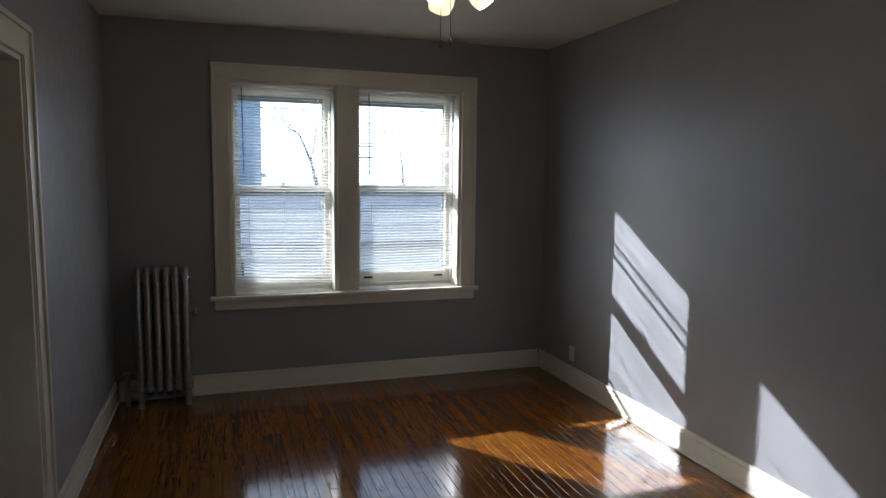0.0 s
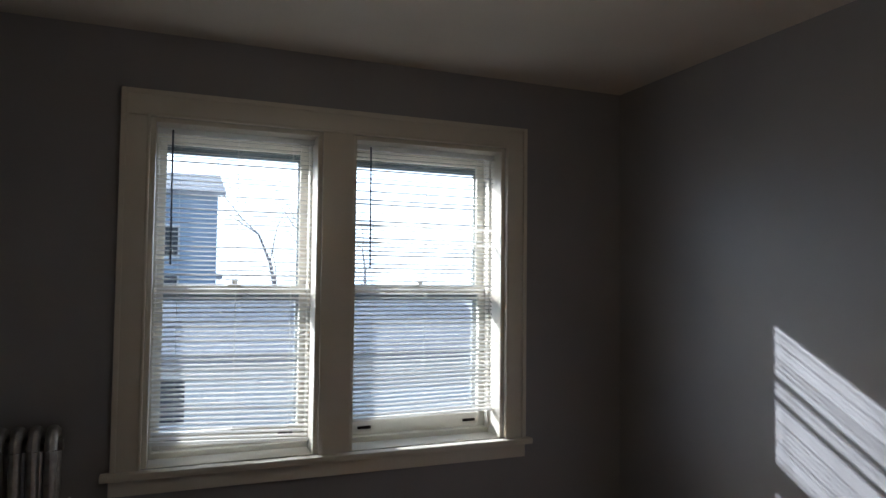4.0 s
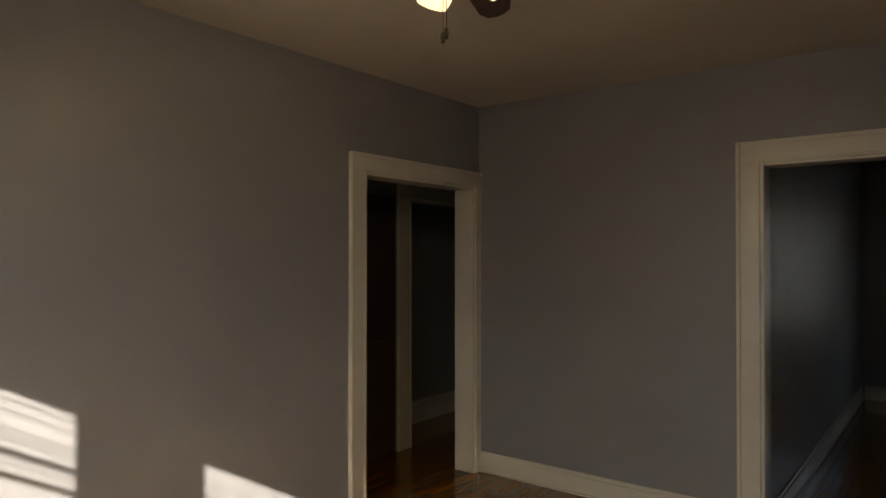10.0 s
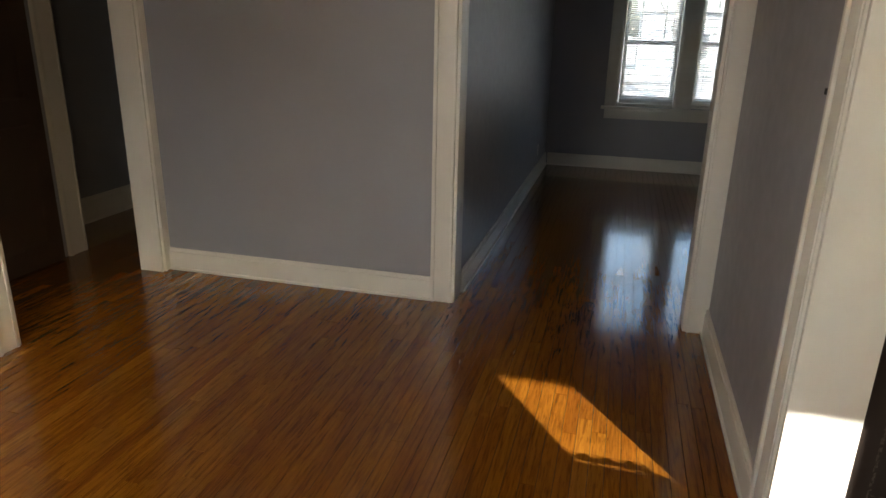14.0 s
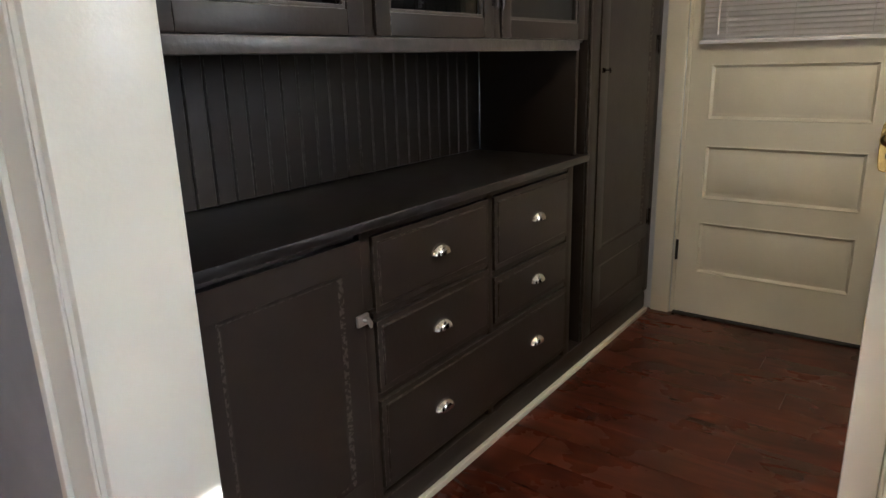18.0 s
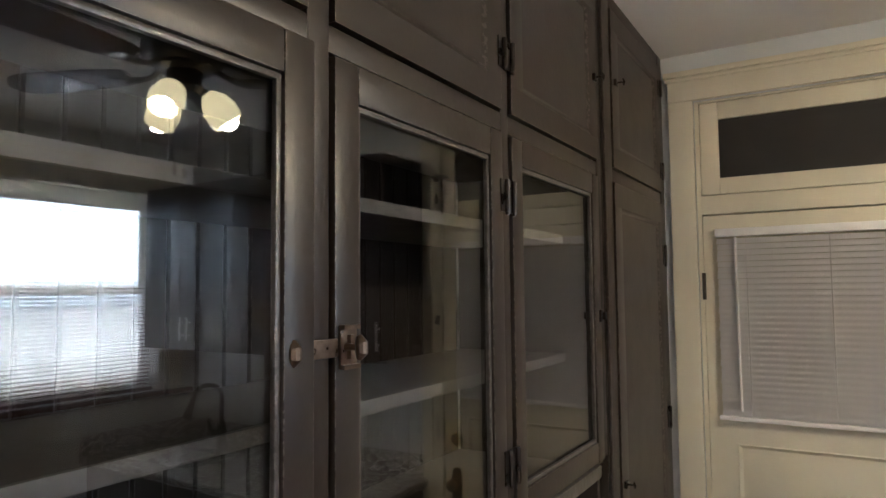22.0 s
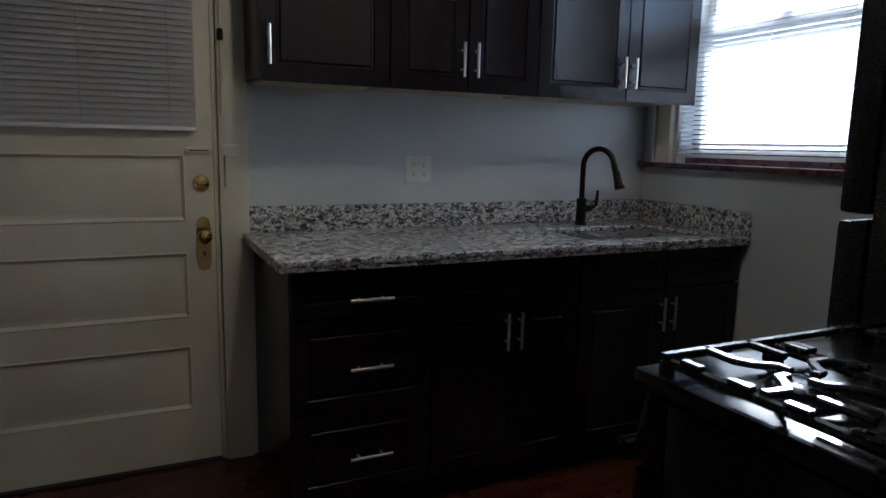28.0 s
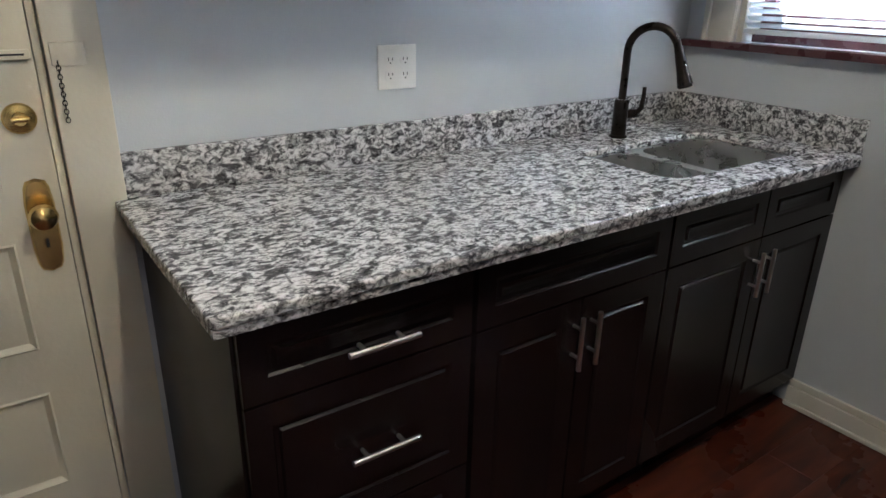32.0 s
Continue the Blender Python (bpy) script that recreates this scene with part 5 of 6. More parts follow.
add_tube(bm, [(0.028, 0.040, 0.078), (0.036, 0.055, 0.095), (0.036, 0.060, 0.135), (0.034, 0.062, 0.16)], [0.009, 0.009, 0.007, 0.006], 10)
part("lever", bm, M_BRONZE, faucet)

# ---- kitchen: stove and fridge ----
SF, S0, S1 = -1.765, 2.435, 3.155
stove = thing("gas_stove", -1.42, 2.75, 0, "black gas stove with cast-iron grates", "stove")
wbox("body", stove, M_BLACK, SF + 0.05, -1.085, S0 + 0.004, S1 - 0.004, 0.03, 0.895, 0.006)
wbox("oven_door", stove, M_BLACK, SF - 0.018, SF + 0.046, S0 + 0.008, S1 - 0.008, 0.19, 0.765, 0.008)
wbox("drawer", stove, M_BLACK, SF - 0.012, SF + 0.046, S0 + 0.008, S1 - 0.008, 0.04, 0.182, 0.008)
bm = bmesh.new()
for v, (px, pz) in zip(add_box(bm, 0, 1, S0 + 0.004 - 2.75, S1 - 0.004 - 2.75, 0, 1), ((SF - 0.022, 0.778), (SF + 0.048, 0.778), (SF + 0.048, 0.778), (SF - 0.022, 0.778), (SF + 0.004, 0.898), (SF + 0.048, 0.898), (SF + 0.048, 0.898), (SF + 0.004, 0.898))):
    v.co.x, v.co.z = px + 1.42, pz
bevelled(bm, 0.006)
part("control_panel", bm, M_BLACK, stove, "black sloping control panel")
wbox("cooktop", stove, M_BLACK, SF - 0.024, -1.09, S0, S1, 0.899, 0.929, 0.010)
wbox("back_guard", stove, M_BLACK, -1.10, -1.055, S0, S1, 0.899, 1.12, 0.010)
oo = root_of(stove)
wbox("oven_handle", stove, M_BLACK, SF - 0.062, SF - 0.034, S0 + 0.01, S1 - 0.01, 0.762, 0.796, 0.007, "glossy black oven handle")
for yy in (S0 + 0.04, S1 - 0.07):
    wbox("handle_post", stove, M_BLACK, SF - 0.036, SF - 0.016, yy, yy + 0.03, 0.766, 0.786, 0.004)
for k in range(5):
    bm = bmesh.new()
    add_lathe(bm, [(0.022, 0), (0.020, 0.02), (0.017, 0.028), (0.0, 0.028)], 16, Matrix.Translation((SF - 0.006 - oo.x, S0 + 0.12 + k * 0.13 - oo.y, 0.835)) @ Matrix.Rotation(radians(-75), 4, "Y"))
    part("knob", bm, M_BLACK, stove)
for bx, by in ((-1.60, 2.565), (-1.27, 2.565), (-1.435, 2.797), (-1.60, 3.03), (-1.27, 3.03)):
    bm = bmesh.new()
    add_lathe(bm, [(0.062, 0.0), (0.060, 0.006), (0.045, 0.010), (0.044, 0.018), (0.036, 0.022), (0.0, 0.022)], 22, Matrix.Translation((bx - oo.x, by - oo.y, 0.9275)))
    part("burner", bm, M_IRON, stove)
GRATE_TOP, GX0, GX1 = 0.967, -1.738, -1.13


def grate(y0, y1, centres):
    """A cast-iron grate: round-topped frame bars, raised tabs along its sides, and bent fingers round each burner."""
    bm = bmesh.new()
    ym = (y0 + y1) / 2
    r = 0.0078
    def rod(points, drop=0.0, rad=r):
        add_tube(bm, [(px - oo.x, py - oo.y, GRATE_TOP - rad - drop) for px, py in points], rad, 8)
    for gx in (GX0, GX1, (GX0 + GX1) / 2):
        rod([(gx, y0), (gx, y1)])
    for gy in (y0 + 0.006, y1 - 0.006):
        rod([(GX0, gy), (GX1, gy)], 0.010)
        for k in range(7):
            cx = GX0 + 0.05 + k * (GX1 - GX0 - 0.1) / 6
            rod([(cx - 0.017, gy), (cx + 0.017, gy)])
    for bx in centres:
        for sx in (-1, 1):
            rod([(bx + sx * 0.142, ym + sx * 0.030), (bx + sx * 0.085, ym + sx * 0.034), (bx + sx * 0.060, ym + sx * 0.020), (bx + sx * 0.040, ym - sx * 0.004), (bx + sx * 0.020, ym - sx * 0.008)])
            rod([(bx - sx * 0.030, ym + sx * 0.108), (bx - sx * 0.034, ym + sx * 0.070), (bx - sx * 0.016, ym + sx * 0.052), (bx + sx * 0.004, ym + sx * 0.038), (bx + sx * 0.006, ym + sx * 0.020)])
            rod([(bx + sx * 0.142, ym - sx * 0.060), (bx + sx * 0.070, ym - sx * 0.058)])
    for fx in (GX0 + 0.002, GX1 - 0.002):
        for fy in (y0 + 0.006, y1 - 0.006):
            add_box(bm, fx - 0.008 - oo.x, fx + 0.008 - oo.x, fy - 0.008 - oo.y, fy + 0.008 - oo.y, 0.927, 0.950)
    for v in bm.verts:
        v.co.z = min(v.co.z, GRATE_TOP - 0.004)
    part("grate", bm, M_IRON, stove, "black cast-iron pot grate")


grate(2.447, 2.679, (-1.60, -1.27))
grate(2.682, 2.912, (-1.435,))
grate(2.915, 3.145, (-1.60, -1.27))

fridge = thing("refrigerator", -1.5, 3.55, 0, "tall black two-door refrigerator", "refrigerator")
FF, F0, F1 = -1.99, 3.175, 3.91
wbox("body", fridge, M_FRIDGE, FF + 0.075, -1.10, F0 + 0.004, F1 - 0.004, 0.02, 1.695, 0.008)
wbox("fridge_door", fridge, M_FRIDGE, FF, FF + 0.07, F0, F1, 0.08, 1.116, 0.014)
wbox("freezer_door", fridge, M_FRIDGE, FF, FF + 0.07, F0, F1, 1.131, 1.70, 0.014)
wbox("kick_grille", fridge, M_BLACK, FF + 0.04, FF + 0.075, F0 + 0.01, F1 - 0.01, 0.0, 0.072, 0.004)
for z0, z1 in ((0.58, 1.09), (1.15, 1.48)):
    bm = bmesh.new()
    q = root_of(fridge)
    add_tube(bm, [(FF - q.x, F1 - 0.045 - q.y, z0), (FF - 0.045 - q.x, F1 - 0.045 - q.y, z0 + 0.03), (FF - 0.045 - q.x, F1 - 0.045 - q.y, z1 - 0.03), (FF - q.x, F1 - 0.045 - q.y, z1)], 0.012, 10)
    part("handle", bm, M_BLACK, fridge)
wbox("hinge_cover", fridge, M_BLACK, FF + 0.01, FF + 0.10, F1 - 0.09, F1 - 0.02, 1.695, 1.715, 0.004)
lone_box("small_carton", M_BOX, -3.60, -3.53, 2.62, 2.70, 2.378, 2.425, "small beige carton on top of the wall cabinet", "box", 0.004)


# ---- ceiling fans ----
def fan(x, y, zc, turn, blade_mat, label, drop=0.0, lamp_turn=0.0, chains=((-0.058, 0.012), (-0.004, 0.0)), watts=1.15, lift=0.0):
    zc += lift
    f = thing("ceiling_fan", x, y, zc, label, "ceiling fan", "ceiling fans")
    bm = bmesh.new()
    add_lathe(bm, [(0.0, -lift), (0.085, -lift), (0.088, -lift - 0.006), (0.075, -0.045), (0.07, -0.055)], 28)
    part("canopy", bm, M_FANBODY, f)
    bm = bmesh.new()
    add_lathe(bm, [(0.07, -0.05), (0.105, -0.06), (0.135, -0.085), (0.14, -0.12), (0.125, -0.145), (0.10, -0.155), (0.098, -0.165), (0.06, -0.175), (0.055, -0.21), (0.062, -0.225), (0.05, -0.25), (0.0, -0.252)], 28)
    motor = part("motor_housing", bm, M_FANBODY, f)
    bm = bmesh.new()
    for k in range(24):
        a = 2 * math.pi * k / 24
        add_box(bm, -0.004, 0.004, -0.001, 0.001, -0.012, 0.012)
        for v in bm.verts[-8:]:
            v.co = Matrix.Rotation(a, 3, "Z") @ (v.co + Vector((0, 0.1405, -0.105)))
        bm.verts.ensure_lookup_table()
    part("vent_slots", bm, M_SLOT, motor)
    for k in range(5):
        a = radians(turn + 72 * k)
        m = Matrix.Rotation(a, 4, "Z")
        bm = bmesh.new()
        zb = -0.178
        outline = [(0.20, -0.042), (0.24, -0.052), (0.34, -0.060), (0.46, -0.066), (0.57, -0.066), (0.635, -0.052), (0.665, -0.02), (0.67, 0.008), (0.655, 0.040), (0.60, 0.062), (0.46, 0.064), (0.34, 0.058), (0.24, 0.048), (0.20, 0.040)]
        lo = [bm.verts.new(m @ Vector((px, py * math.cos(0.21), zb - py * math.sin(0.21)))) for px, py in outline]
        hi = [bm.verts.new(v.co + Vector((0, 0, 0.006))) for v in lo]
        bm.faces.new(lo[::-1])
        bm.faces.new(hi)
        for j in range(len(lo)):
            bm.faces.new((lo[j], lo[(j + 1) % len(lo)], hi[(j + 1) % len(lo)], hi[j]))
        bl = part("blade", bm, blade_mat, f, "dark wooden fan blade")
        bm = bmesh.new()
        add_tube(bm, [m @ Vector((0.085, 0, -0.150)), m @ Vector((0.13, 0.012, -0.178)), m @ Vector((0.17, 0, -0.189)), m @ Vector((0.215, 0, -0.188))], [0.012, 0.009, 0.011, 0.014], 8)
        add_lathe(bm, [(0.0, -0.006), (0.036, -0.006), (0.040, 0.0), (0.030, 0.004), (0.0, 0.004)], 16, m @ Matrix.Translation((0.235, 0, -0.186)))
        part("blade_arm", bm, M_FANBODY, bl)
    for k in range(3):
        a = radians(lamp_turn + 120 * k)
        m = Matrix.Rotation(a, 4, "Z")
        bm = bmesh.new()
        add_tube(bm, [m @ Vector((0.03, 0, -0.235)), m @ Vector((0.06, 0, -0.232)), m @ Vector((0.078, 0, -0.248))], [0.012, 0.011, 0.016], 10)
        arm = part("lamp_arm", bm, M_FANBODY, f)
        tip = m @ Matrix.Translation((0.072, 0, -0.238)) @ Matrix.Rotation(radians(-38), 4, "Y") @ Matrix.Rotation(math.pi, 4, "X")
        bm = bmesh.new()
        prof = [(0.022, 0.0), (0.030, 0.008), (0.046, 0.030), (0.055, 0.060), (0.056, 0.085), (0.052, 0.105), (0.048, 0.118)]
        add_lathe(bm, prof + [(r - 0.004, z) for r, z in prof[::-1]], 22, tip)
        sh = part("shade", bm, M_SHADE, arm, "lit frosted glass bell shade")
        bm = bmesh.new()
        add_lathe(bm, [(0.0, 0.020), (0.012, 0.022), (0.018, 0.045), (0.024, 0.065), (0.020, 0.085), (0.0, 0.093)], 14, tip)
        part("bulb", bm, M_BULB, arm, "glowing bulb")
        ld = bpy.data.lights.new("fan_lamp", "POINT")
        ld.energy, ld.color, ld.shadow_soft_size = watts, (1.0, 0.78, 0.50), 0.03
        lo_ = new("fan_lamp", ld)
        lo_.location = Vector((x, y, zc)) + (tip @ Vector((0, 0, 0.112)))
    for dx, dy, ln in ((*chains[0], 0.165 + drop + lift), (*chains[1], 0.162 + drop + lift)):
        bm = bmesh.new()
        add_tube(bm, [(dx, dy, -0.245), (dx, dy, -0.245 - ln)], 0.0013, 5)
        for q in range(int(ln / 0.008)):
            add_lathe(bm, [(0.0, -0.0022), (0.0022, 0.0), (0.0, 0.0022)], 6, Matrix.Translation((dx, dy, -0.25 - q * 0.008)))
        ch = part("pull_chain", bm, M_FANBODY, f)
        bm = bmesh.new()
        add_lathe(bm, [(0.0, 0.0), (0.005, -0.002), (0.0075, -0.012), (0.0065, -0.03), (0.0, -0.036)], 12, Matrix.Translation((dx, dy, -0.245 - ln)))
        part("pull_knob", bm, M_FANBODY, ch, "dark wooden pull knob")
    return f


M_BLADE = wood_floor("dark walnut blade", [(0.0, (0.045, 0.024, 0.016)), (1.0, (0.075, 0.038, 0.024))], "x", 0.3, 0.3, 0.6)
fan(0.81, 1.90, AC, 4, M_BLADE, "dark five-blade ceiling fan with three lit shades", 0.02, 97, ((-0.03, 0.08), (0.005, 0.05)), lift=0.04)
fan(-2.36, 2.36, KC, 211, M_BLADE, "dark five-blade ceiling fan with three lit shades", 0.08, 91, ((-0.02, 0.025), (0.03, 0.005)), 1.6)

# ---- dining room: radiator ----
rad = thing("radiator", -0.540, 3.985, 0, "old silver painted column radiator in the corner", "radiator")
oo = root_of(rad)
bm = bmesh.new()
def rad_section():
    b = bmesh.new()
    zt, zb = 0.90, 0.11
    for yy in (-0.058, 0.058):
        add_tube(b, [(0, yy, zb), (0, yy, 0.3), (0, yy, 0.6), (0, yy, zt - 0.035)], 0.026, 12, False)
    add_tube(b, [(0, -0.058, zt - 0.035), (0, -0.054, zt - 0.005), (0, -0.035, zt + 0.018), (0, 0, zt + 0.027), (0, 0.035, zt + 0.018), (0, 0.054, zt - 0.005), (0, 0.058, zt - 0.035)], 0.026, 12, False)
    add_tube(b, [(0, -0.058, zb), (0, -0.03, zb - 0.018), (0, 0.03, zb - 0.018), (0, 0.058, zb)], 0.027, 12, False)
    add_tube(b, [(-0.034, 0, zt - 0.03), (0.034, 0, zt - 0.03)], 0.022, 10)
    add_tube(b, [(-0.034, 0, zb + 0.01), (0.034, 0, zb + 0.01)], 0.026, 10)
    for v in b.verts:
        v.co.x *= 0.86 if abs(v.co.y) > 0.02 else 1.0
    return b
sec_me = mesh_of(rad_section(), "section", M_SILVER)
for k in range(6):
    so = new("section", sec_me)
    so.parent = rad
    so.location = (-0.149 + k * 0.0595, 0, 0)
for xx in (-0.149, 0.149):
    for yy in (-0.058, 0.058):
        bm = bmesh.new()
        add_tube(bm, [(xx, yy, 0.10), (xx, yy * 1.06, 0.045), (xx, yy * 1.12, 0.012), (xx, yy * 1.12, 0.0)], [0.024, 0.016, 0.022, 0.024], 10)
        part("foot", bm, M_SILVER, rad)
bm = bmesh.new()
add_tube(bm, [(0.172, 0.0, 0.63), (0.207, 0, 0.63)], 0.008, 8)
add_lathe(bm, [(0.0, -0.03), (0.012, -0.03), (0.014, 0.0), (0.012, 0.028), (0.006, 0.036), (0.0, 0.036)], 12, Matrix.Translation((0.208, 0, 0.63)))
part("air_valve", bm, M_CHROME, rad, "small chrome air valve")
bm = bmesh.new()
add_tube(bm, [(-0.165, 0, 0.12), (-0.225, 0, 0.12)], 0.02, 10)
add_tube(bm, [(-0.24, 0, 0.0), (-0.24, 0, 0.17)], 0.017, 10)
add_lathe(bm, [(0.0, 0.17), (0.024, 0.17), (0.026, 0.185), (0.010, 0.19), (0.008, 0.215), (0.028, 0.222), (0.026, 0.236), (0.0, 0.238)], 14, Matrix.Translation((-0.24, 0, 0)))
part("supply_valve", bm, M_SILVER, rad, "silver painted supply valve and pipe")


# ---- outlets and switch ----
def outlet(name, axis, face, out, a, z, gangs, label):
    t = thing(name, face if axis == "x" else a, a if axis == "x" else face, z, label, "outlet")
    m = Matrix.Rotation(0 if (axis == "x" and out > 0) else math.pi, 4, "Z")
    bm = bmesh.new()
    w = 0.036 + 0.023 * (gangs - 1)
    add_box(bm, 0, 0.006, -w, w, -0.057, 0.057)
    bevelled(bm, 0.0035)
    bmesh.ops.transform(bm, matrix=m, verts=bm.verts[:])
    part("plate", bm, M_PLATE, t)
    for g in range(gangs):
        yy = (g - (gangs - 1) / 2) * 0.046
        for zz in (-0.0195, 0.0195):
            bm = bmesh.new()
            add_lathe(bm, [(0.0165, 0.0), (0.0165, 0.0025), (0.0, 0.0025)], 18, m @ Matrix.Translation((0.0055, yy, zz)) @ Matrix.Rotation(math.pi / 2, 4, "Y"))
            soc = part("socket", bm, M_PLATE, t)
            bm = bmesh.new()
            for sy, h in ((-0.006, 0.004), (0.006, 0.0035)):
                add_box(bm, 0.0078, 0.0086, yy + sy - 0.0011, yy + sy + 0.0011, zz + 0.002 - h, zz + 0.002 + h)
            add_box(bm, 0.0078, 0.0086, yy - 0.002, yy + 0.002, zz - 0.0105, zz - 0.0065)
            bmesh.ops.transform(bm, matrix=m, verts=bm.verts[:])
            part("slots", bm, M_SLOT, soc)
    return t


outlet("wall_outlet", "x", AE, -1, 3.572, 0.243, 1, "white outlet on the grey wall above the baseboard")
outlet("wall_outlet", "x", KW, 1, 2.857, 1.157, 2, "white four-socket outlet above the worktop")
outlet("wall_outlet", "x", CE, -1, -4.2, 0.30, 1, "white outlet in the front room")
sw = thing("light_switch", AW, 1.005, 1.36, "white switch plate with a dark toggle beside the kitchen doorway", "switch")
wbox("plate", sw, M_PLATE, AW, AW + 0.006, 0.928, 0.998, 1.30, 1.416, 0.003)
wbox("toggle", sw, M_SLOT, AW + 0.006, AW + 0.028, 0.957, 0.968, 1.355, 1.372, 0.003)

# ---- hall: doors ----
hd = thing("hall_door", HP - 0.04, 0.2, 0, "dark stained closed door in the hall", "door")
o = root_of(hd)
bm = bmesh.new()
panel_slab(bm, -0.42 - o.y, 0.44 - o.y, 0.01, 2.0, HP - 0.002 - o.x, HP - 0.04 - o.x, "x", -1, [(-0.32 - o.y, 0.34 - o.y, 0.15, 0.9), (-0.32 - o.y, 0.34 - o.y, 1.05, 1.88)], BEAD)
part("leaf", bm, M_DARKDOOR, hd)
od = thing("open_door", HP + 0.16, -0.632, 0, "dark stained door folded back behind the hall casing", "door")
bm = bmesh.new()
add_box(bm, -0.02, 0.02, 0.0, 0.82, 0.01, 1.99)
bevelled(bm, 0.003)
part("leaf", bm, M_DARKDOOR, od)
bm = bmesh.new()
for z in (0.25, 1.75):
    add_box(bm, -0.024, -0.004, -0.008, 0.03, z - 0.05, z + 0.05)
part("hinge", bm, M_BRASS, od)

# ---- outside ----
M_GROUND = plain("pale wintry ground", (0.50, 0.485, 0.475), 0.9, 0, 0.2, 0.4, 0.2)
M_ASPH = plain("asphalt", (0.10, 0.10, 0.105), 0.9, 0, 0.2, 2, 0.2)
M_SIDING = plain("blue-grey siding", (0.32, 0.40, 0.50), 0.7, 0, 0.08, 2)
M_WSIDING = plain("white siding", (0.72, 0.72, 0.70), 0.7, 0, 0.05, 2)
M_GSIDING = plain("grey siding", (0.30, 0.32, 0.36), 0.7, 0, 0.08, 2)
M_BRICK = plain("red brick", (0.33, 0.15, 0.11), 0.85, 0, 0.15, 3)
M_ROOF = plain("pale grey shingles", (0.34, 0.345, 0.36), 0.9, 0, 0.15, 6)
M_WINDARK = plain("dark window glass", (0.03, 0.035, 0.045), 0.1)
M_BARK = plain("grey bark", (0.28, 0.26, 0.25), 0.9, 0, 0.2, 8, 0.4)
M_CABLE = plain("black cable", (0.02, 0.02, 0.02), 0.7)

bm = bmesh.new()
G = -1.1
vs = [bm.verts.new(p) for p in ((-900, -900, G), (900, -900, G), (900, 900, G), (-900, 900, G))]
bm.faces.new(vs)
tagged(new("ground", mesh_of(bm, "ground", M_GROUND, False)), "pale wintry ground round the house", "ground", kind="structure")
slab_object("road", -60, 60, 22, 30, G, G + 0.03, M_ASPH, "grey asphalt street", "road")
slab_object("road_front", -60, 60, -24, -16, G, G + 0.03, M_ASPH, "grey asphalt street in front", "road")


def house(x, y, w, dep, eave, ridge, mat, label, face, windows, along="y", rz=0.0):
    """A gabled house with windows on the side that looks at us (face is -1 for its south side, 1 for its north side)."""
    h = thing("house", x, y, G, label, "house", rz=rz)
    bm = bmesh.new()
    a, b = w / 2, dep / 2
    if along == "y":
        prof = [(-a, 0), (a, 0), (a, eave), (0, ridge), (-a, eave)]
        f0 = [bm.verts.new((px, -b, pz)) for px, pz in prof]
        f1 = [bm.verts.new((px, b, pz)) for px, pz in prof]
    else:
        prof = [(-b, 0), (b, 0), (b, eave), (0, ridge), (-b, eave)]
        f0 = [bm.verts.new((-a, py, pz)) for py, pz in prof]
        f1 = [bm.verts.new((a, py, pz)) for py, pz in prof]
    bm.faces.new(f0)
    bm.faces.new(f1[::-1])
    for k in range(5):
        bm.faces.new((f0[k], f1[k], f1[(k + 1) % 5], f0[(k + 1) % 5]))
    bmesh.ops.recalc_face_normals(bm, faces=bm.faces[:])
    part("wall", bm, mat, h)
    for s in (-1, 1):
        bm = bmesh.new()
        span, over = (a, b) if along == "y" else (b, a)
        sl = math.hypot(span, ridge - eave)
        n = Vector((s * (ridge - eave) / sl, 0, span / sl))
        p0, p1 = Vector((0, 0, ridge)) + n * 0.02, Vector((s * (span + 0.3), 0, eave - 0.3 * (ridge - eave) / span)) + n * 0.02
        q = []
        for pnt in (p0, p1):
            for t in (-over - 0.3, over + 0.3):
                for lift in (0, 0.15):
                    v = pnt + n * lift
                    q.append(bm.verts.new((v.x, t, v.z) if along == "y" else (t, v.x, v.z)))
        for f in ((0, 1, 3, 2), (4, 6, 7, 5), (0, 2, 6, 4), (1, 5, 7, 3), (0, 4, 5, 1), (2, 3, 7, 6)):
            bm.faces.new([q[i] for i in f])
        bmesh.ops.recalc_face_normals(bm, faces=bm.faces[:])
        part("roof", bm, M_ROOF, h)
    for wx, wz, ww, wh in windows:
        bm = bmesh.new()
        yy = face * (b + 0.02)
        add_box(bm, wx - ww / 2 - 0.08, wx + ww / 2 + 0.08, min(yy, yy - face * 0.05), max(yy, yy - face * 0.05), wz - 0.08, wz + wh + 0.08)
        wf = part("window", bm, M_WSIDING, h)
        bm = bmesh.new()
        yy = face * (b + 0.03)
        add_box(bm, wx - ww / 2, wx + ww / 2, min(yy, yy - face * 0.02), max(yy, yy - face * 0.02), wz, wz + wh)
        part("pane", bm, M_WINDARK, wf)
    return h


house(-2.9, 34.0, 9.0, 8, 6.0, 7.2, M_SIDING, "blue-grey sided house across the street", -1, [(-2.5, 1.2, 1, 1.4), (2.5, 1.2, 1, 1.4), (-2.5, 3.4, 1, 1.2), (2.5, 3.4, 1, 1.2)], "x")
house(27.4, 36.0, 4.6, 9, 5.0, 8.2, M_WSIDING, "white gabled house across the street", -1, [(-1.8, 1.0, 1.1, 1.3), (1.8, 1.0, 1.1, 1.3), (0, 3.6, 1.1, 1.1)], rz=-38)
house(50.0, 50.0, 9, 14, 4.5, 9.5, M_GSIDING, "grey house with a large roof down the street", -1, [(-3, 1.2, 1.2, 1.5), (0, 1.2, 1.2, 1.5)], "x", rz=-50)
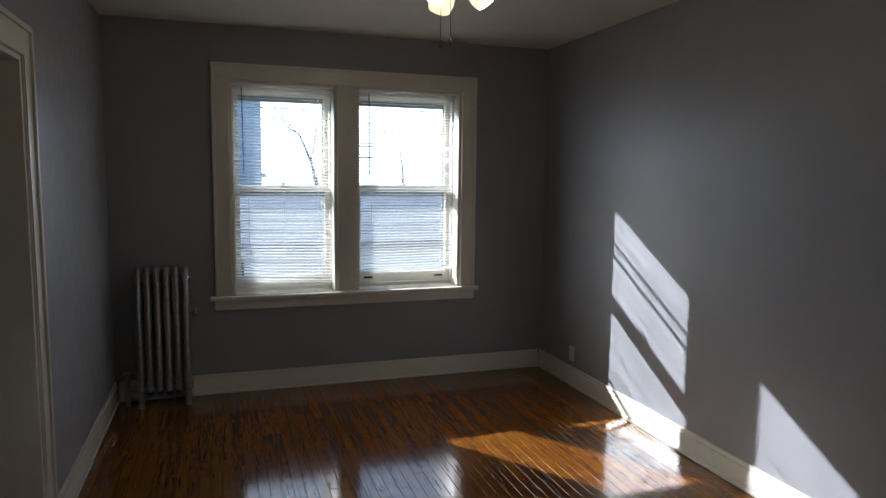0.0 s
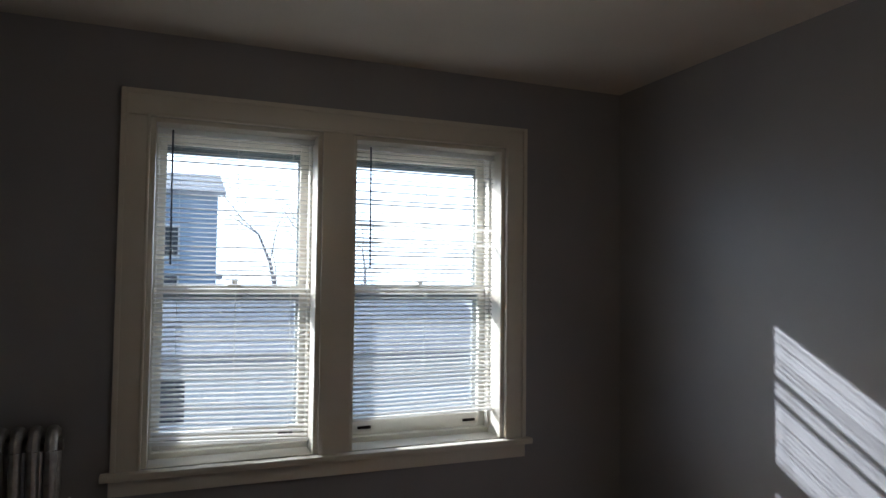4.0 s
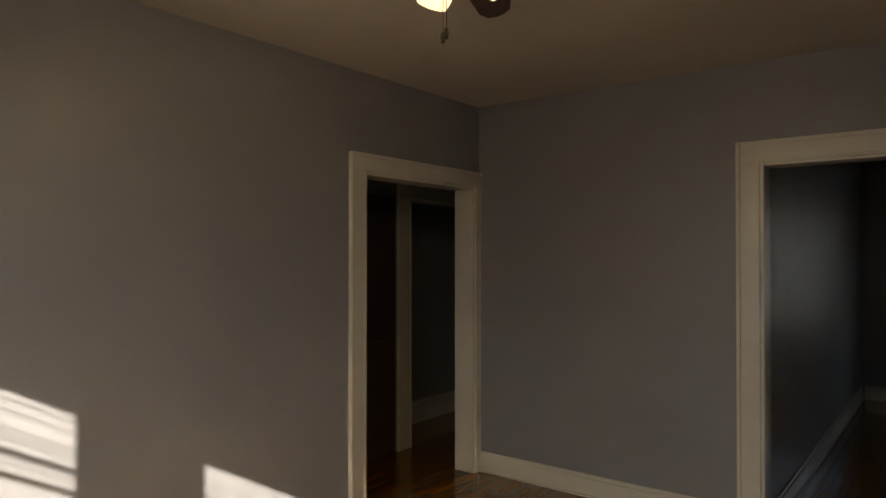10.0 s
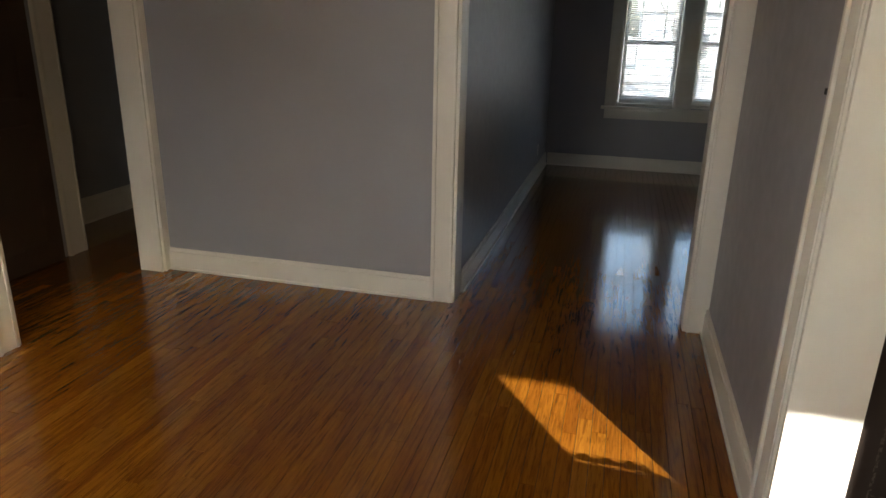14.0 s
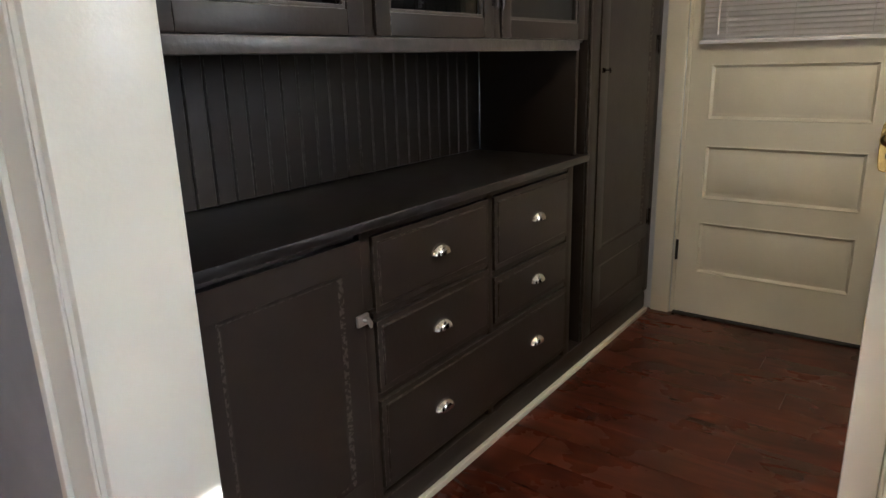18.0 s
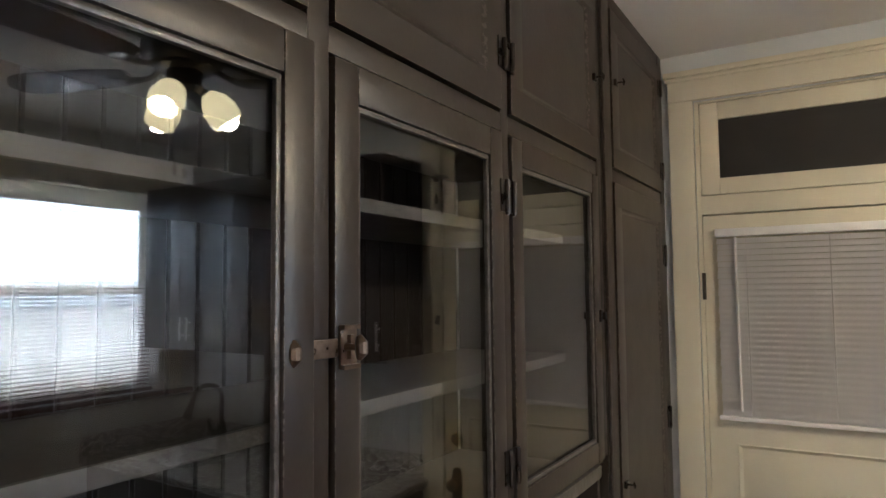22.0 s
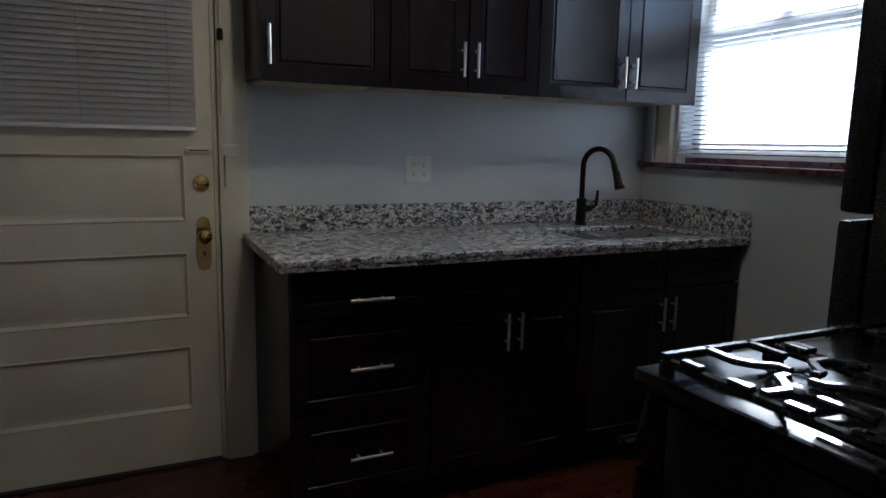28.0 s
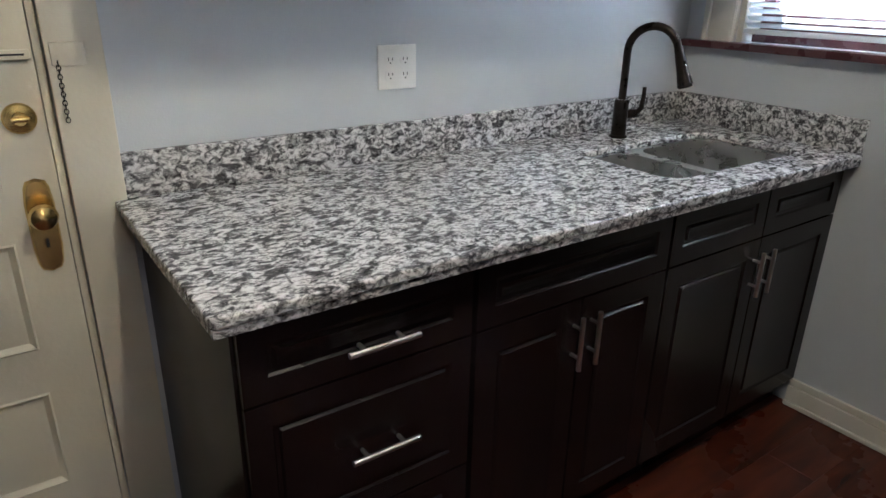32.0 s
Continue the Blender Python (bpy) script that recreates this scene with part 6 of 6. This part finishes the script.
house(-1.6, 46.0, 7.6, 9, 2.6, 5.0, M_WSIDING, "white bungalow across the street", -1, [(-2, 1.2, 1.2, 1.3), (2, 1.2, 1.2, 1.3)])
house(1.2, 13.0, 7.0, 4.0, 1.5, 2.3, M_WSIDING, "low white garage beside the drive", -1, [(-1.5, 0.6, 1.0, 0.6)], "x")
house(-8.0, -52.0, 14, 9, 4.2, 6.8, M_GSIDING, "grey house across the front street", 1, [(-3, 1.2, 1.3, 1.5), (0, 1.2, 1.3, 1.5), (3, 1.2, 1.3, 1.5)], "x")
house(-2.6, -15.0, 5.0, 4.0, 0.9, 1.6, M_BRICK, "low red brick garage in the front yard", 1, [(0, 0.3, 0.8, 0.4)], "x")


def bare_tree(x, y, h, seed, label):
    rng = random.Random(seed)
    t = thing("bare_tree", x, y, G, label, "tree", "bare street trees")
    trunk, crown = bmesh.new(), bmesh.new()
    def grow(bm, p, dvec, length, r, level):
        pts, rad = [p], [r]
        for k in range(3):
            dvec = (dvec + Vector((rng.uniform(-0.2, 0.2), rng.uniform(-0.2, 0.2), rng.uniform(-0.05, 0.14)))).normalized()
            pts.append(pts[-1] + dvec * length / 3)
            rad.append(r * (1 - 0.2 * (k + 1)))
        add_tube(bm, pts, rad, 7 if level == 0 else 4, False)
        if level < 4:
            for k in range(4 if level < 3 else 3):
                a = rng.uniform(0, 2 * math.pi)
                nd = (dvec * 0.75 + Vector((math.cos(a), math.sin(a), rng.uniform(0.0, 0.5))) * 0.75).normalized()
                grow(crown, pts[rng.choice((1, 2, 3)) if k else 3], nd, length * rng.uniform(0.55, 0.75), rad[-1] * 0.75, level + 1)
    grow(trunk, Vector((0, 0, 0)), Vector((0, 0, 1)), h * 0.4, h * 0.013, 0)
    part("trunk", trunk, M_BARK, t)
    part("crown", crown, M_BARK, t, "bare twigs")


bare_tree(9.0, 47.0, 14, 3, "leafless street tree beside the road")
bare_tree(5.5, 40.0, 13, 7, "leafless street tree across the road")
bare_tree(14.0, 52.0, 12, 11, "leafless tree behind the houses")
bare_tree(-1.6, -13.0, 10, 5, "leafless tree before the front windows")
bm = bmesh.new()
for z, dz, y in ((6.2, 0.3, 13.5), (5.4, 0.25, 13.5), (5.0, 0.2, 14.2)):
    pts = [(-20 + 50 * k / 16, y + 10 * k / 16 - 3, z + 3.5 * k / 16 - 2.0 + dz * ((k / 8 - 1) ** 2)) for k in range(17)]
    add_tube(bm, pts, 0.02, 5, False)
for k in (0,):
    add_tube(bm, [(-20, 10.5, G), (-20, 10.5, 7.5)], 0.14, 8)
    add_tube(bm, [(30, 20.5, G), (30, 20.5, 9.5)], 0.14, 8)
tagged(new("utility_lines", mesh_of(bm, "utility_lines", M_CABLE)), "black overhead utility lines between two poles", "cables")

dish = thing("satellite_dish", 2.42, 4.62, 1.62, "grey satellite dish on a bracket outside the window", "satellite dish")
M_DISH = plain("grey painted dish", (0.36, 0.39, 0.43), 0.55)
bm = bmesh.new()
mdish = Matrix.Translation((-0.20, 0.34, 0.30)) @ Matrix.Rotation(radians(-38), 4, "Z") @ Matrix.Rotation(radians(-68), 4, "X")
prof = [(0.0, 0.0), (0.09, 0.005), (0.17, 0.02), (0.23, 0.037), (0.27, 0.052)]
add_lathe(bm, prof + [(r, z + 0.006) for r, z in prof[::-1]], 32, mdish)
part("reflector", bm, M_DISH, dish)
bm = bmesh.new()
add_tube(bm, [(0, -0.31, 0.0), (0, 0.1, 0.0), (-0.06, 0.3, 0.10), (-0.18, 0.36, 0.30)], 0.02, 8)
part("mast", bm, M_DISH, dish)

# ---- glowing backdrop added to the north, to brighten the low sky ----
M_SKYGLOW, nt, p = nodes_of("glowing backdrop for the low sky")
nt.nodes.remove(p)
tc = nt.nodes.new("ShaderNodeTexCoord")
sep = nt.nodes.new("ShaderNodeSeparateXYZ")
nt.links.new(tc.outputs["Generated"], sep.inputs[0])
fade = ramp_node(nt, sep.outputs["Z"], [(0.35, (0, 0, 0)), (1.0, (1, 1, 1))])
# the haze is plain emission, faded out towards the top edge
em = nt.nodes.new("ShaderNodeEmission")
em.inputs[0].default_value, em.inputs[1].default_value = (0.90, 0.955, 1.0, 1), 1.7
tr = nt.nodes.new("ShaderNodeBsdfTransparent")
mx = nt.nodes.new("ShaderNodeMixShader")
nt.links.new(fade.outputs[0], mx.inputs[0])
nt.links.new(em.outputs[0], mx.inputs[1])
nt.links.new(tr.outputs[0], mx.inputs[2])
nt.links.new(mx.outputs[0], nt.nodes["Material Output"].inputs[0])
bm = bmesh.new()
arc = [(200 * math.cos(radians(a)), 200 * math.sin(radians(a))) for a in range(0, 181, 5)]
lo, hi = [bm.verts.new((x, y, G - 1)) for x, y in arc], [bm.verts.new((x, y, 80)) for x, y in arc]
for k in range(len(arc) - 1):
    bm.faces.new((lo[k], lo[k + 1], hi[k + 1], hi[k]))
tagged(new("backdrop", mesh_of(bm, "backdrop", M_SKYGLOW)), "pale glowing backdrop added to brighten the low sky over the street", "backdrop", kind="structure")

# ---- floors, board by board ----
slab_object("subfloor", CW - 0.1, HE + 0.1, CS - 0.2, AN + 0.2, -0.2, -0.016, M_SUBFLOOR, "dark joint under the oak strips", "floor")
slab_object("subfloor_kitchen", KW - 0.15, AW - 0.045, KS - 0.1, KN + 0.2, -0.0155, -0.006, M_SUBFLOOR, "dark joint under the kitchen planks", "floor")
slab_object("threshold", AW - 0.055, AW + 0.005, KD[0] + 0.02, KD[1] - 0.02, -0.0055, 0.006, M_RUBBER, "dark worn threshold strip in the kitchen doorway", "threshold")
floor = thing("floor", 0.7, 1.8, 0, "varnished honey-brown oak strip floor", "floor", kind="structure")
oak_mesh = {}


def oak_board(length, v):
    key = (round(length, 2), v)
    if key not in oak_mesh:
        bm = bmesh.new()
        hw, hl = 0.0570 / 2 - 0.0009, key[0] / 2 - 0.0005
        add_box(bm, -hw, hw, -hl, hl, -0.015, 0)
        bmesh.ops.bevel(bm, geom=[e for e in bm.edges if all(w.co.z > -0.001 for w in e.verts)], offset=0.0006, segments=1, affect="EDGES")
        oak_mesh[key] = mesh_of(bm, "board", M_OAK, False)
    return oak_mesh[key]


rng = random.Random(41)
rest = bmesh.new()
count = 0
pitch = 0.057
nx0, nx1 = int(math.floor((CW - 0.02) / pitch)), int(math.ceil(HE / pitch))
for i in range(nx0, nx1):
    x = (i + 0.5) * pitch
    if x < AW - 0.06:
        spans = [(CS, CN)]
    elif x < CE + 0.03:
        spans = [(CS, AN)]
    elif x < AE:
        spans = [(AS - 0.0, AN)]
    else:
        spans = [(HS, HN)]
    for y0, y1 in spans:
        y = y0 - rng.uniform(0, 0.9)
        while y < y1:
            ln = round(rng.choice((0.5, 0.7, 0.9, 1.1, 1.4, 1.7)) + rng.choice((0, 0.08)), 2)
            a, b = max(y, y0), min(y + ln, y1)
            if b - a > 0.02:
                mid = (a + b) / 2
                if count < 300 and AW < x < AE and AS - 0.3 < mid < 3.3:
                    me = oak_board(b - a, rng.randrange(2))
                    ob = new("board", me)
                    ob.parent = floor
                    ob.location = Vector((x, mid, 0)) - root_of(floor)
                    count += 1
                else:
                    hw = pitch / 2 - 0.0009
                    o = root_of(floor)
                    add_box(rest, x - hw - o.x, x + hw - o.x, a + 0.0006 - o.y, b - 0.0006 - o.y, -0.015, 0)
            y += ln
far = part("oak_strips", rest, M_OAK, floor, "oak strips of the far rooms", False)
tagged(far, kind="stuff")

kfloor = thing("floor_kitchen", -2.35, 2.4, 0, "dark red-brown wood-look plank kitchen floor", "floor", kind="structure")
kmesh = {}


def plank(x0, x1, a, b, dz):
    key = (round(x1 - x0, 3), round(b - a, 2))
    if key not in kmesh:
        bm = bmesh.new()
        hx, hy = key[0] / 2 - 0.0003, key[1] / 2 - 0.0003
        add_box(bm, -hx, hx, -hy, hy, -0.005, 0)
        bmesh.ops.bevel(bm, geom=[e for e in bm.edges if all(w.co.z > -0.001 for w in e.verts)], offset=0.0006, segments=1, affect="EDGES")
        kmesh[key] = mesh_of(bm, "plank", M_KFLOOR, False)
    ob = new("plank", kmesh[key])
    ob.parent = kfloor
    ob.location = Vector(((x0 + x1) / 2, (a + b) / 2, dz)) - root_of(kfloor)


rng = random.Random(9)
kw = 0.152
j = 0
while KW + j * kw < KE:
    x0, x1 = KW + j * kw, min(KW + (j + 1) * kw, KE)
    y = KS - rng.uniform(0, 1.0)
    while y < KN:
        a, b = max(y, KS), min(y + 1.22, KN)
        if b - a > 0.03 and x1 - x0 > 0.01:
            plank(x0, x1, a, b, -0.0001 * (j % 2))
        y += 1.22
    j += 1
for a, b in ((KD[0] + 0.02, 1.72), (1.72, KD[1] - 0.02)):
    plank(KE, AW - 0.05, a, b, -0.0001)
